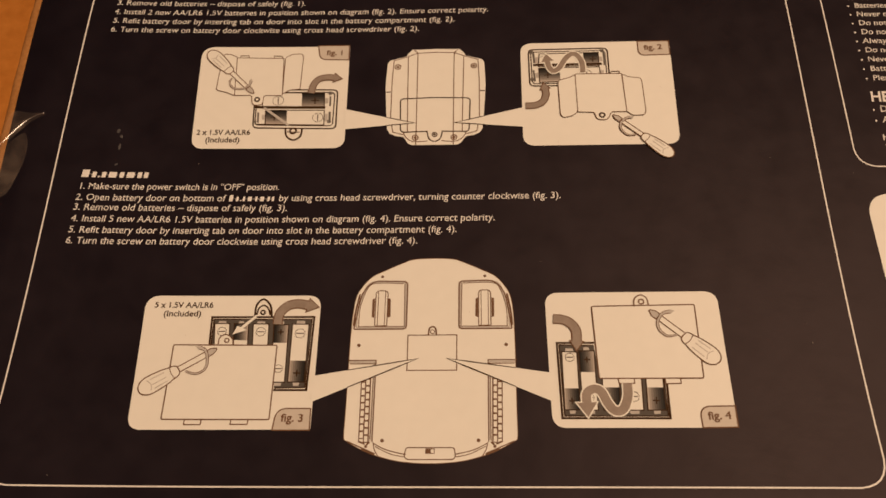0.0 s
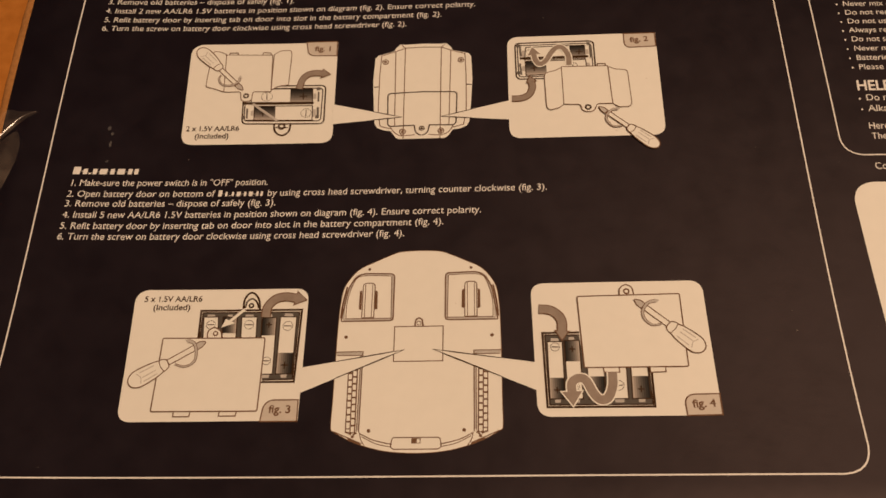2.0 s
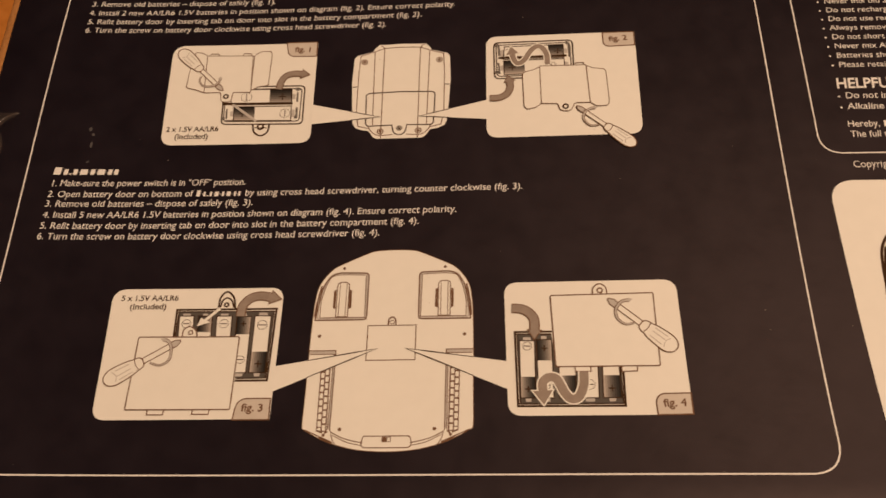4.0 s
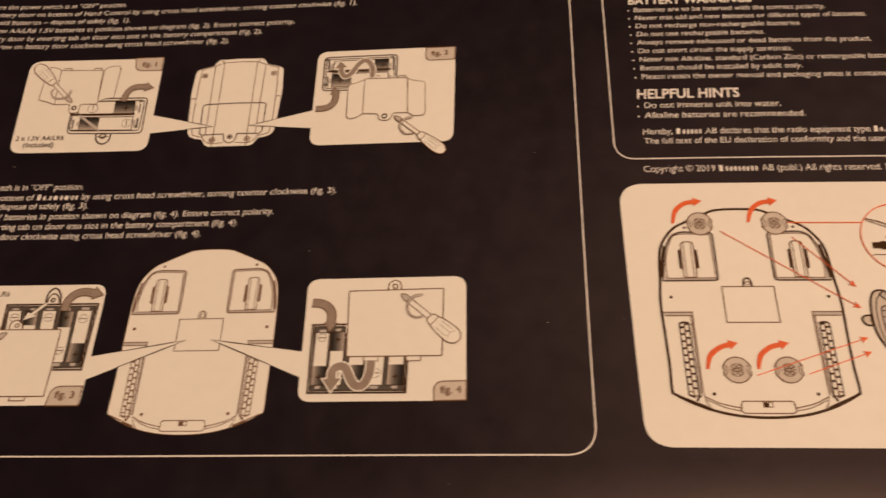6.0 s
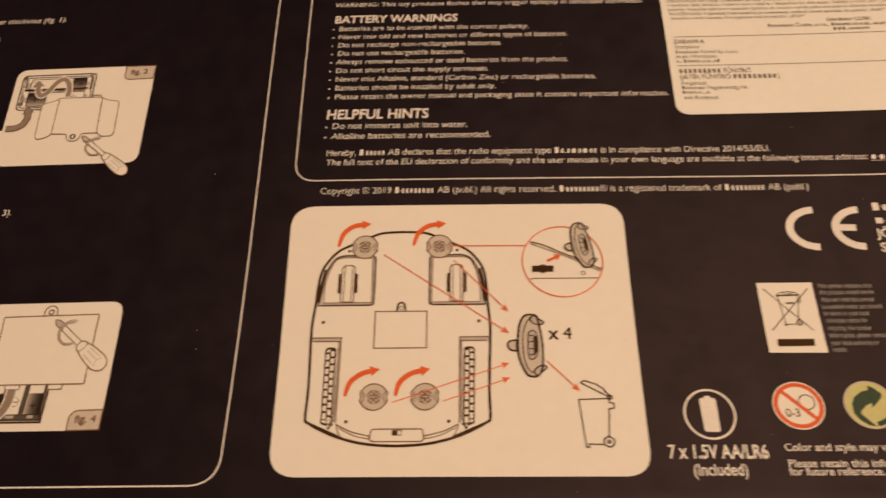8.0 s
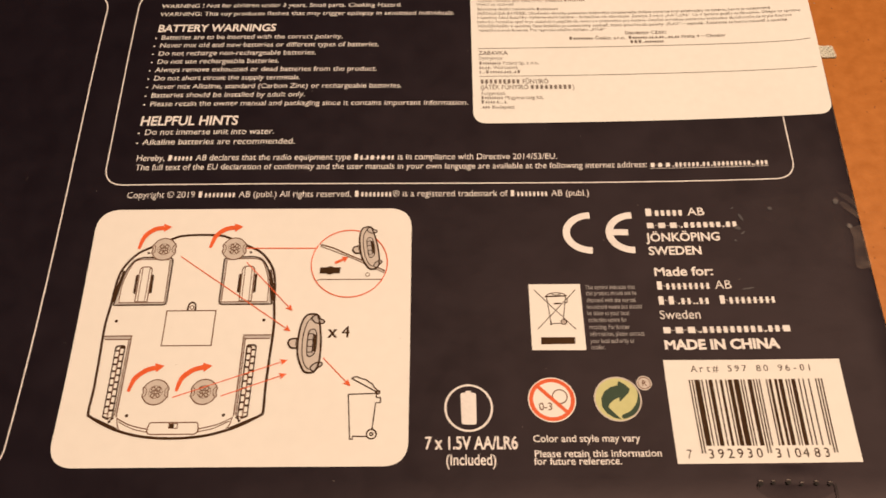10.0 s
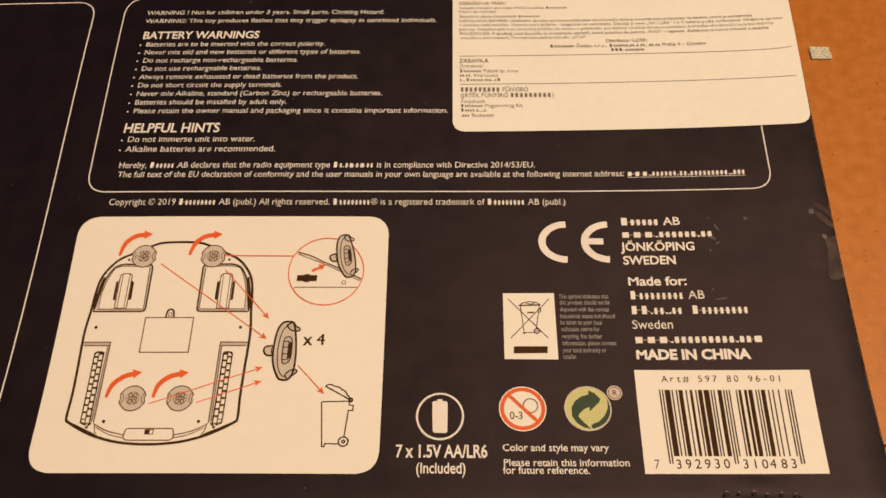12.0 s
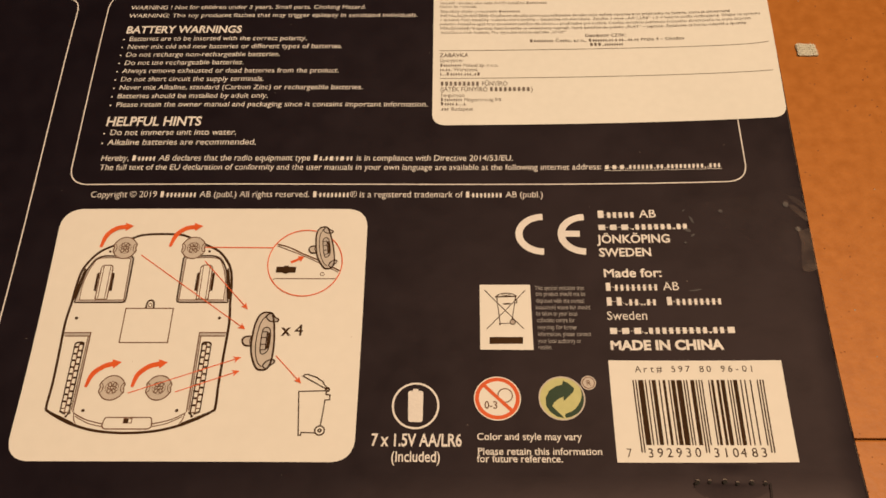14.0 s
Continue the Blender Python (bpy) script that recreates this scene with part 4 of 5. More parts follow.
def barcode():
    """Retail bar code with its digits."""
    tile = patch("barcode_tile", [(263.5, 73.8), (305.5, 73.4), (304.9, 47.9), (263.4, 48)], WHITE, box, 2, "white tile with a black bar code")
    odd = "0001101 0011001 0010011 0111101 0100011 0110001 0101111 0111011 0110111 0001011".split()
    even = ["".join("10"[int(c)] for c in s)[::-1] for s in odd]
    right = ["".join("10"[int(c)] for c in s) for s in odd]
    digits = [7, 3, 9, 2, 9, 3, 0, 3, 1, 0, 4, 8, 3]
    code = "101" + "".join((odd, even)[k][d] for d, k in zip(digits[1:7], (0, 1, 0, 1, 0, 1))) + "01010" + "".join(right[d] for d in digits[7:]) + "101"
    tl, tr, bl, br = [Vector(p) for p in ((268.9, 68.6), (300.4, 68.4), (269.2, 52.2), (300, 52))]
    i = 0
    while i < 95:
        if code[i] == "1":
            j = i
            while j < 95 and code[j] == "1":
                j += 1
            long = i < 3 or i > 91 or 45 <= i < 50
            u, v = i / 95, j / 95
            d = 1.11 if long else 1.0
            a, b = tl.lerp(tr, u), tl.lerp(tr, v)
            c, e = bl.lerp(br, v), bl.lerp(br, u)
            patch("bar", [tuple(a), tuple(b), tuple(b.lerp(c, d)), tuple(a.lerp(e, d))], INK, tile, 3)
            i = j
        else:
            i += 1
    text("7", (265.7, 49.2), (267, 49.2), 2.2, INK, tile, 3, -0.008)
    text("392930", (270.3, 49.2), (283.4, 49.3), 2.2, INK, tile, 3, 0.004, pitch=0.72)
    text("310483", (285.5, 49.2), (298.5, 49.2), 2.2, INK, tile, 3, 0.004, pitch=0.72)
    text("Art# 597 80 96-01", (269.7, 70.6), (298.9, 70.5), 1.65, INK, tile, 3, 0.0, pitch=0.72)


barcode()


def cell_mark():
    (cx, cy), (ex, ey), (tx, ty) = (216.1, 61.9), (221.6, 61.8), (215.9, 67.6)
    line("battery_mark", ring(cx, cy, (ex - cx), (ty - cy), steps=44), 0.5, LETTER, box, 2, True, "white ring with a battery sign")
    patch("battery_mark", rounded([(214.2, 65.7), (217.9, 65.7), (217.9, 57.7), (214.4, 57.8)], 0.6), LETTER, box, 2)
    patch("battery_mark", [(215.4, 66.2), (216.7, 66.2), (216.7, 65.7), (215.4, 65.7)], LETTER, box, 2)


def age_mark():
    """Red ring with a bar over a plain round sign and the ages."""
    (cx, cy), (ex, _), (_, ty), (_, by) = (235.9, 63.7), (241.6, 63.7), (236.2, 69.5), (235.7, 58.2)
    cy = (ty + by) / 2
    rx, ry = ex - cx, (ty - by) / 2
    disc = patch("age_warning_mark", ring(cx, cy, rx, ry, steps=44), WHITE, box, 2, "white disc with a red ring and slash")
    line("red_ring", ring(cx, cy, rx - 0.75, ry - 0.75, steps=44), 0.95, RED, disc, 3, True)
    hx, hy = (237.8, 64.6)
    line("plain_round_sign", ring(hx, hy, 1.75, 1.75, steps=20), 0.28, INK_BROWN, disc, 3, True)
    text("0-3", (232.7, 61.2), (236, 61.2), 1.9, INK_BROWN, disc, 3, 0.01)
    line("red_slash", [(232.8, 67.1), (239.5, 60.5)], 0.85, RED, disc, 4)


def recycling_mark():
    """Round sign of two interlocked bent arrows, dark green on pale green."""
    (cx, cy), (ex, _), (_, ty), (_, by) = (251.5, 63.8), (257.1, 63.8), (251.9, 69.5), (251.1, 58.3)
    cy = (ty + by) / 2
    r = ((ex - cx) + (ty - by) / 2) / 2
    disc = patch("recycling_mark", ring(cx, cy, r, steps=44), LIME, box, 2, "round sign of two green bent arrows")
    line("pale_rim", ring(cx, cy, r - 0.12, steps=44), 0.34, TAG, disc, 4, True)
    bent = [(251.9, 58.8), (250.2, 59.2), (248.6, 60.3), (247.6, 62.0), (247.6, 64.1), (248.5, 65.8), (250.2, 67.0), (251.8, 67.4), (252.0, 68.5), (253.3, 67.8), (254.6, 66.5), (254.4, 65.6), (253.2, 64.4), (251.9, 63.2), (251.9, 64.3), (250.6, 63.7), (249.5, 62.7), (249.1, 61.9), (250.3, 60.5)]
    patch("green_arrow", bent, GREEN, disc, 3)
    patch("green_crescent", smooth([(256.0, 67.1), (256.9, 65.4), (257.0, 63.5), (256.4, 61.6), (254.9, 59.9), (252.4, 58.9), (252.1, 59.9), (253.8, 60.6), (255.3, 62.1), (256.2, 64.0), (256.3, 65.8)], 2, True), GREEN, disc, 3)
    (gx, gy) = (258.2, 67.9)
    ob = patch("registered_mark", ring(gx, gy, 1.85, steps=24), TAG, box, 2)
    line("ink_ring", ring(gx, gy, 1.45, steps=24), 0.2, INK_BROWN, ob, 3, True)
    text("R", (257.6, 67.2), (258.8, 67.2), 1.4, INK_BROWN, ob, 3, 0.01)


cell_mark()
age_mark()
recycling_mark()

# ---- the large card: taking out the transport locks ----
mower(card_5, *(146.95, 85.1), 1.0, 1.0, 0.0, 3, True)


def lock_top(p, layer):
    """A lock seen from above: grey disc with a moulded cross."""
    x, y = p
    disc = [(x + a, y + b) for a, b in smooth([(2.9, 0), (3.1, 0.9), (2.8, 1.5), (1.7, 2.7), (0, 3.2), (-1.7, 2.7), (-2.8, 1.5), (-3.1, 0.9), (-2.9, 0), (-3.1, -0.9), (-2.8, -1.5), (-1.7, -2.7), (0, -3.2), (1.7, -2.7), (2.8, -1.5), (3.1, -0.9)], 3, True)]
    patch("transport_lock", disc, TAG, card_5, layer)
    bm = bmesh.new()
    stroke(bm, disc, 0.3, layer + 0.6, True)
    stroke(bm, ring(x, y, 1.62, steps=24), 0.12, layer + 0.6, True)
    for f in (-1, 1):
        stroke(bm, smooth([(x + f * 2.95, y + 1.35), (x + f * 2.3, y + 0.7), (x + f * 2.3, y - 0.7), (x + f * 2.95, y - 1.35)], 4), 0.2, layer + 0.6)
        for g in (-1, 1):
            stroke(bm, smooth([(x + f * 0.2, y + g * 0.45), (x + f * 0.35, y + g * 1.2), (x + f * 0.8, y + g * 1.25), (x + f * 1.05, y + g * 0.75), (x + f * 0.65, y + g * 0.35)], 3, True), 0.26, layer + 0.6, True)
        stroke(bm, [(x - 0.35, y + f * 0.75), (x + 0.35, y + f * 0.75)], 0.24, layer + 0.6)
        stroke(bm, smooth([(x + f * 0.55, y + 0.3), (x + f * 1.2, y), (x + f * 0.55, y - 0.3)], 3), 0.22, layer + 0.6)
    stroke(bm, ring(x, y, 0.38, steps=10), 0.2, layer + 0.6, True)
    part("ink_outline", bm, INK_BROWN, card_5)


for p in ((137.5, 105.4), (155.9, 105.4), (141.4, 66.2), (153, 66.2)):
    lock_top(p, 5)


def red_curve(pts):
    curve = smooth(pts, 6)
    n = len(curve)
    d = (Vector(curve[-1]) - Vector(curve[-4])).normalized()
    q, e = Vector((-d.y, d.x)), Vector(curve[-1])
    bm = bmesh.new()
    stroke(bm, curve, [0.7 + 0.55 * min(1, 3 * i / (n - 1)) for i in range(n)], 6)
    fill(bm, [tuple(e + q * 1.25), tuple(e + d * 2.2), tuple(e - q * 1.25)], 6.2)
    part("red_arrow", bm, RED, card_5)


for a, b, c, d in (((130.9, 105.6), (131.9, 109.2), (134.2, 111.3), (136.6, 111.8)), ((149.5, 105.7), (150.7, 109.2), (153, 111.2), (155.4, 111.7)), ((134.8, 66.4), (135.8, 69.7), (138.2, 71.8), (140.4, 72.5)), ((146.3, 66.4), (147.2, 69.7), (149.6, 71.8), (152, 72.5))):
    red_curve([a, b, c, d])


def thin_arrow(a, b):
    p, q = Vector(a), Vector(b)
    d = (q - p).normalized()
    n = Vector((-d.y, d.x))
    bm = bmesh.new()
    stroke(bm, [a, tuple(q - d * 1.0)], 0.24, 7)
    fill(bm, [tuple(q - d * 1.9 + n * 0.85), b, tuple(q - d * 1.9 - n * 0.85), tuple(q - d * 1.4)], 7.2)
    part("red_arrow", bm, RED, card_5)


for a, b in (((142.3, 103.2), (172.4, 81.9)), ((159.5, 101.4), (172.4, 87.5)), ((145.6, 64.8), (172.3, 74.3)), ((157.2, 65.1), (172.4, 70.7)), ((180.9, 74.8), (187.9, 67.4))):
    thin_arrow(a, b)
line("red_line", [(159, 105.5), (177.4, 105.4)], 0.28, RED, card_5, 7)


def magnifier():
    """Red circle with an enlarged slot and lock."""
    line("red_circle", ring(186, 101, 9.8, 9.7, steps=56), 0.28, RED, card_5, 7, True)
    lines("ink_outline", [(smooth([(178.3, 106.5), (181.6, 105.5), (185.2, 103.7), (189.8, 101.6), (195.3, 98.7)], 4), 0.36), (smooth([(178.3, 106), (184.6, 103.4), (189.3, 101.2), (195, 98.2)], 4), 0.2), ([(177.9, 96), (178.6, 96.35), (194.5, 96.35)], 0.2), (ring(190.8, 97.7, 0.5, steps=12), 0.16, True)], INK_BROWN, card_5, 6)
    patch("black_slot", [(178.6, 99.8), (180.3, 99.8), (180.8, 100.1), (181.6, 100.1), (182, 99.8), (183.8, 99.8), (183.7, 98.1), (182, 98.1), (181.5, 97.8), (180.7, 97.8), (180.3, 98.1), (178.5, 98.1)], INK, card_5, 6)
    band_arrow(card_5, [(182.3, 101.1), (183.4, 101.6), (184.4, 102.1)], 0.7, 0.95, 6, mat=RED)


magnifier()


def lock_side(ox, oy, k, turn, layer):
    """A lock seen from its edge: grey pad with two hooks, a knob and a grip."""
    P = lambda pts: placed(pts, ox, oy, k, turn)
    pad = P(smooth([(1.1, 7.8), (-1.1, 7.6), (-2.4, 5.2), (-2.9, 0.8), (-2.7, -3.2), (-1.2, -7), (0.2, -7.8), (1.7, -7.4), (2.6, -5.2), (2.8, -0.7), (2.4, 3.8), (1.8, 6.8)], 4, True))
    patch("transport_lock", pad, TAG, card_5, layer)
    knob = P(smooth([(-2.8, 1.3), (-4.7, 1.1), (-5.3, 0.1), (-4.5, -1.2), (-2.6, -1.3)], 4))
    patch("lock_knob", knob, TAG, card_5, layer - 0.4)
    hooks = [P(smooth([(0, 6.8), (0.9, 7.5), (1.6, 7.6), (2.3, 6.6), (3.2, 6.1), (3.1, 5.4), (1.9, 5.3), (0.9, 5.6)], 4, True)), P(smooth([(0.6, -6.7), (1.3, -5.6), (2.4, -5.1), (3.3, -5.2), (3.4, -5.8), (2.4, -6.6), (1.5, -7.5)], 4, True))]
    bm = bmesh.new()
    for o, w in ((pad, 0.5), (hooks[0], 0.36), (hooks[1], 0.36)):
        stroke(bm, o, w * k, layer + 1.2, True)
    stroke(bm, knob, 0.46 * k, layer + 1.2)
    stroke(bm, P(smooth([(-3.2, 1.0), (-3.4, 0), (-3.1, -1.1)], 4)), 0.25 * k, layer + 1.2)
    stroke(bm, P(smooth([(0.4, 7), (-0.9, 5.6), (-1.7, 2), (-1.7, -2.4), (-0.9, -5.6), (0.3, -7)], 5)), 0.28 * k, layer + 1.2)
    grip = P(smooth([(0.3, 3.7), (-0.4, 3), (-0.6, 0.2), (-0.5, -2.8), (0.1, -3.6), (0.9, -3.2), (1.5, -2.2), (1.7, 0.6), (1.5, 2.9), (0.9, 3.7)], 4, True))
    stroke(bm, grip, 0.3 * k, layer + 1.2, True)
    for y in (2.5, 0.9, -0.9, -2.4):
        stroke(bm, P([(-0.5, y), (0.9, y)]), 0.26 * k, layer + 1.2)
    stroke(bm, P([(0.8, 2.6), (0.75, -2.4)]), 0.26 * k, layer + 1.2)
    fill(bm, P([(0.95, 2.4), (1.5, 2.2), (1.6, 0.2), (1.4, -2.0), (0.9, -2.3)]), layer + 1.2)
    part("ink_outline", bm, INK, card_5)
    patch("lock_grip", grip, PALE, card_5, layer + 0.6)
    for o in hooks:
        patch("lock_hook", o, PALE, card_5, layer + 0.6)


lock_side(177.3, 78.75, 1.0, 0, 5)
lock_side(191, 105.35, 0.8, 9, 8)
text("x 4", (181.7, 80.3), (187.1, 80.3), 3.0, INK, card_5, 4, 0.02)

lines("waste_bin_drawing", [
    ([(187.5, 65.4), (194.2, 65.6), (194.2, 64.6), (195.2, 64.5), (195.2, 63.3), (194.1, 63.2), (193.5, 56.8)], 0.3),
    ([(187.5, 65.4), (188.4, 54.3), (189, 54.3), (189.1, 55), (192.3, 54.9)], 0.3),
    (ring(193.4, 55.5, 1.15, steps=16), 0.35, True),
    (ring(193.4, 55.5, 0.35, steps=10), 0.35, True),
    ([(194.4, 65.9), (188.2, 69.4), (188.6, 69.8), (189.5, 69.9), (189.9, 69.6), (191.6, 69.1), (192.3, 68.5), (193.1, 68.1), (193.6, 67.2), (194.4, 66.3)], 0.34),
    (ring(194.5, 65.9, 0.4, steps=10), 0.5, True),
], INK, card_5, 4)

# ---- paper sticker over the warnings ----
sticker_edge = rounded([(218.7, 225), (320.6, 225.6), (319, 145.5), (218.9, 144.6)], [3, 3, 3.5, 3.5])
bm = bmesh.new()
fill(bm, sticker_edge, 6)
made = bmesh.ops.extrude_face_region(bm, geom=bm.faces[:])
bmesh.ops.translate(bm, verts=[g for g in made["geom"] if isinstance(g, bmesh.types.BMVert)], vec=(0, 0, 0.00007))
bmesh.ops.recalc_face_normals(bm, faces=bm.faces[:])
sticker = tagged(part("paper_sticker", bm, STICKER), "white paper distributor sticker stuck on the navy carton", "sticker")
THIN = dict(mat=FINE, parent=sticker, layer=9)
for body, a, b, cap, w in (
    ("KOSAČKA NA TRÁVU", (220.8, 191.4), (235.1, 191.4), 1.15, 0.012),
    ("Vypadá rovnako ako naša AWD kosačka [Haaaaaaaa]", (220.8, 189.6), (253.7, 189.6), 0.98, 0.0),
    ("Motor sa rozsvieti", (220.6, 188.1), (232, 188.1), 0.98, 0.0),
    ("Špeciálny dezén pneumatík [Haaaaaaaa]", (220.8, 186.2), (245.4, 186.2), 0.98, 0.0),
    ("INŠTALÁCIA BATÉRIE: Otočením skrutky pomocou krížového skrutkovača doľava otvoríte kryt priehradky na batérie, ktorá je umiestnená", (220.8, 184.4), (308.4, 184.4), 0.98, 0.005),
    ("v spodnej časti kosačky. Vyberte staré batérie – bezpečne ich zlikvidujte. Založte 3 nové „AA“/„LR6“ 1,5 V batérie podľa vyobrazenia. Dbajte na správnu", (220.7, 182.8), (317, 182.8), 0.98, 0.0),
    ("polaritu. Nasaďte späť kryt zasunutím jazýčka do otvoru v priehradke pre batérie. Otočte skrutkou pomocou krížového skrutkovača na kryte doprava", (220.7, 181.1), (314.1, 181.1), 0.98, 0.0),
    ("POUŽÍVANIE: V spodnej časti kosačky je umiestnený vypínač, ktorý posuňte do polohy „PLAY“ – zapnuté. Zatiahnite za hornú rukoväť a spustíte", (220.9, 179.4), (312.5, 179.4), 0.98, 0.005),
    ("kosačku a zvuk kosenia. Pre vypnutie stlačte tlačidlo „STOP“", (221.2, 177.8), (259, 177.8), 0.98, 0.0),
    ("Distributor CZ/SK:", (264.4, 176.2), (276.7, 176.2), 1.15, 0.015),
    ("[Haaaaaaaa] Česko, s.r.o., [Haaaaaaiaaiaiaaiiiaaiaa] Praha 4 – Chodov", (247.7, 174.4), (293.7, 174.4), 1.15, 0.012),
    ("[HHHiiaaaaaaaa]", (265.6, 172.8), (275.6, 172.8), 1.1, 0.012),
    ("ZABAVKA", (220.8, 168.9), (229.4, 168.9), 1.45, 0.012),
    ("Dystrybutor", (220.9, 167.1), (227.9, 167.1), 1.15, 0.0),
    ("[Haaaaaaaa] Poland Sp. z o.o.", (220.9, 165.3), (238.3, 165.3), 1.15, 0.0),
    ("[aaiaai] Warszawa", (220.9, 163.7), (232.1, 163.7), 1.15, 0.0),
    ("[aiiiHaaaaaiaaaiiaH]", (220.9, 162.1), (233.1, 162.1), 1.15, 0.0),
    ("[HHHHHHHHH] FŰNYÍRÓ", (221.1, 158.4), (240.8, 158.4), 1.5, 0.008),
    ("(JÁTÉK FŰNYÍRÓ [HHHHHHHHH])", (221.1, 156.4), (248.1, 156.4), 1.5, 0.008),
    ("Forgalmazó", (221.3, 154.4), (228.2, 154.4), 1.15, 0.0),
    ("[Haaaaaaaa] Magyarország Kft.", (221.2, 152.9), (239.2, 152.9), 1.15, 0.0),
    ("[Haaaaiaiiiiai]", (221.2, 151.4), (228.9, 151.4), 1.15, 0.0),
    ("[iaaa] Budapest", (221.2, 149.6), (230.6, 149.6), 1.15, 0.0),
):
    text(body, a, b, cap, weight=w, **THIN)
line("rule", smooth([(220.8, 171.3), (270, 171.7), (307.8, 171.7), (317.8, 172.3)], 5), 0.2, FINE, sticker, 9)
line("rule", smooth([(221, 161), (269.1, 161.4), (306.2, 161.6), (317.5, 161.8)], 5), 0.2, FINE, sticker, 9)

# ---- loose and stuck things ----
def clear_film(low, high, shine):
    m = bpy.data.materials.new("clear_tape")
    m.use_nodes = True
    t = m.node_tree
    n, link = t.nodes, t.links.new
    n.remove(n["Principled BSDF"])
    see, gloss, milk = n.new("ShaderNodeBsdfTransparent"), n.new("ShaderNodeBsdfGlossy"), n.new("ShaderNodeBsdfDiffuse")
    gloss.inputs["Roughness"].default_value = 0.22
    # milk tinted warm in place of lamp and floor reflected in the film
    milk.inputs["Color"].default_value = (0.62, 0.50, 0.40, 1)
    a, b = n.new("ShaderNodeMixShader"), n.new("ShaderNodeMixShader")
    co, tex, ramp = n.new("ShaderNodeTexCoord"), n.new("ShaderNodeTexNoise"), n.new("ShaderNodeMapRange")
    tex.inputs["Scale"].default_value, tex.inputs["Detail"].default_value = 160, 4
    ramp.inputs["From Min"].default_value, ramp.inputs["From Max"].default_value = 0.42, 0.75
    ramp.inputs["To Min"].default_value, ramp.inputs["To Max"].default_value = low, high
    link(co.outputs["Object"], tex.inputs["Vector"])
    link(tex.outputs["Fac"], ramp.inputs["Value"])
    link(ramp.outputs[0], a.inputs[0])
    link(see.outputs[0], a.inputs[1])
    link(milk.outputs[0], a.inputs[2])
    b.inputs[0].default_value = shine
    link(a.outputs[0], b.inputs[1])
    link(gloss.outputs[0], b.inputs[2])
    link(b.outputs[0], n["Material Output"].inputs[0])
    return m


FILM = clear_film(0.0, 0.010, 0.006)
MILK = clear_film(0.04, 0.2, 0.09)
# cloudy loose film; part of its paleness is painted reflection
HAZE = clear_film(0.03, 0.13, 0.02)


def sheet(name, corners, lift, mat, label, fold=None, category="tape", nx=14, ny=14):
    """A thin film over four corners (mm), wavy, and bent down past the line x = fold."""
    a, b, c, d = [Vector(p) for p in corners]
    bm = bmesh.new()
    grid = []
    for i in range(nx + 1):
        col = []
        for j in range(ny + 1):
            p = a.lerp(b, i / nx).lerp(d.lerp(c, i / nx), j / ny)
            z = lift + bulge(p.x, p.y) + 0.25 * noise.noise(Vector((p.x * 0.16, p.y * 0.16, 3))) + 0.12 * noise.noise(Vector((p.x * 0.5, p.y * 0.5, 8)))
            if fold is not None:
                over = fold(p)
                if over > 0:
                    z -= over * 1.2
                    p = Vector((p.x - math.copysign(min(over, 60) * 0.9, fold(p + Vector((1, 0))) - over), p.y))
            col.append(bm.verts.new((p.x / 1000, p.y / 1000, max(z, -200) / 1000)))
        grid.append(col)
    for i in range(nx):
        for j in range(ny):
            f = bm.faces.new((grid[i][j], grid[i + 1][j], grid[i + 1][j + 1], grid[i][j + 1]))
            f.smooth = True
    bmesh.ops.recalc_face_normals(bm, faces=bm.faces[:])
    return tagged(part(name, bm, mat), label, category)


right_fold = lambda p: p.x - edge_x(RIGHT_TOP, RIGHT_LOW, p.y) + 0.3
left_fold = lambda p: edge_x(LEFT_TOP, LEFT_LOW, p.y) - p.x - 3.4
tape_r = sheet("tape_strip", [(287.9, 117.9), (324.4, 123.5), (325.6, 97.9), (315.4, 97.7)], 0.45, FILM, "clear adhesive tape over the carton edge, wrinkled", right_fold)
tape_l = sheet("tape_strip", [(-110.4, 142.4), (-89.4, 141.7), (-94.1, 117.2), (-109.3, 116.5)], 0.5, FILM, "clear adhesive tape end on the carton edge, lifting", left_fold)


def wrinkle(tape, pts, widths, height, mat=None):
    """A raised fold of the film."""
    curve = smooth(pts, 6)
    n = len(curve)
    bm = bmesh.new()
    rows = []
    for i, p in enumerate(curve):
        k = i / (n - 1) * (len(widths) - 1)
        w = widths[int(k)] + (widths[min(int(k) + 1, len(widths) - 1)] - widths[int(k)]) * (k - int(k))
        d = Vector(curve[min(i + 1, n - 1)]) - Vector(curve[max(i - 1, 0)])
        q = Vector((-d.y, d.x)).normalized() * w / 2
        rows.append([bm.verts.new(((p[0] + q.x * s) / 1000, (p[1] + q.y * s) / 1000, (bulge(p[0], p[1]) + 0.6 + height * (1 - s * s)) / 1000)) for s in (-1, -0.5, 0, 0.5, 1)])
    for r, s in zip(rows, rows[1:]):
        for j in range(4):
            bm.faces.new((r[j], s[j], s[j + 1], r[j + 1])).smooth = True
    bmesh.ops.recalc_face_normals(bm, faces=bm.faces[:])
    part("wrinkle", bm, mat or MILK, tape, "milky fold in the tape")


def haze(tape, pts, lift, label="milky patch where the tape came loose, warm reflection painted in"):
    """A loose, cloudy piece of the film."""
    bm = bmesh.new()
    fill(bm, smooth(pts, 4, True), 9)
    for v in bm.verts:
        v.co.z += (lift + 0.15 * noise.noise(v.co * 300)) / 1000
    part("loose_patch", bm, HAZE, tape, label)


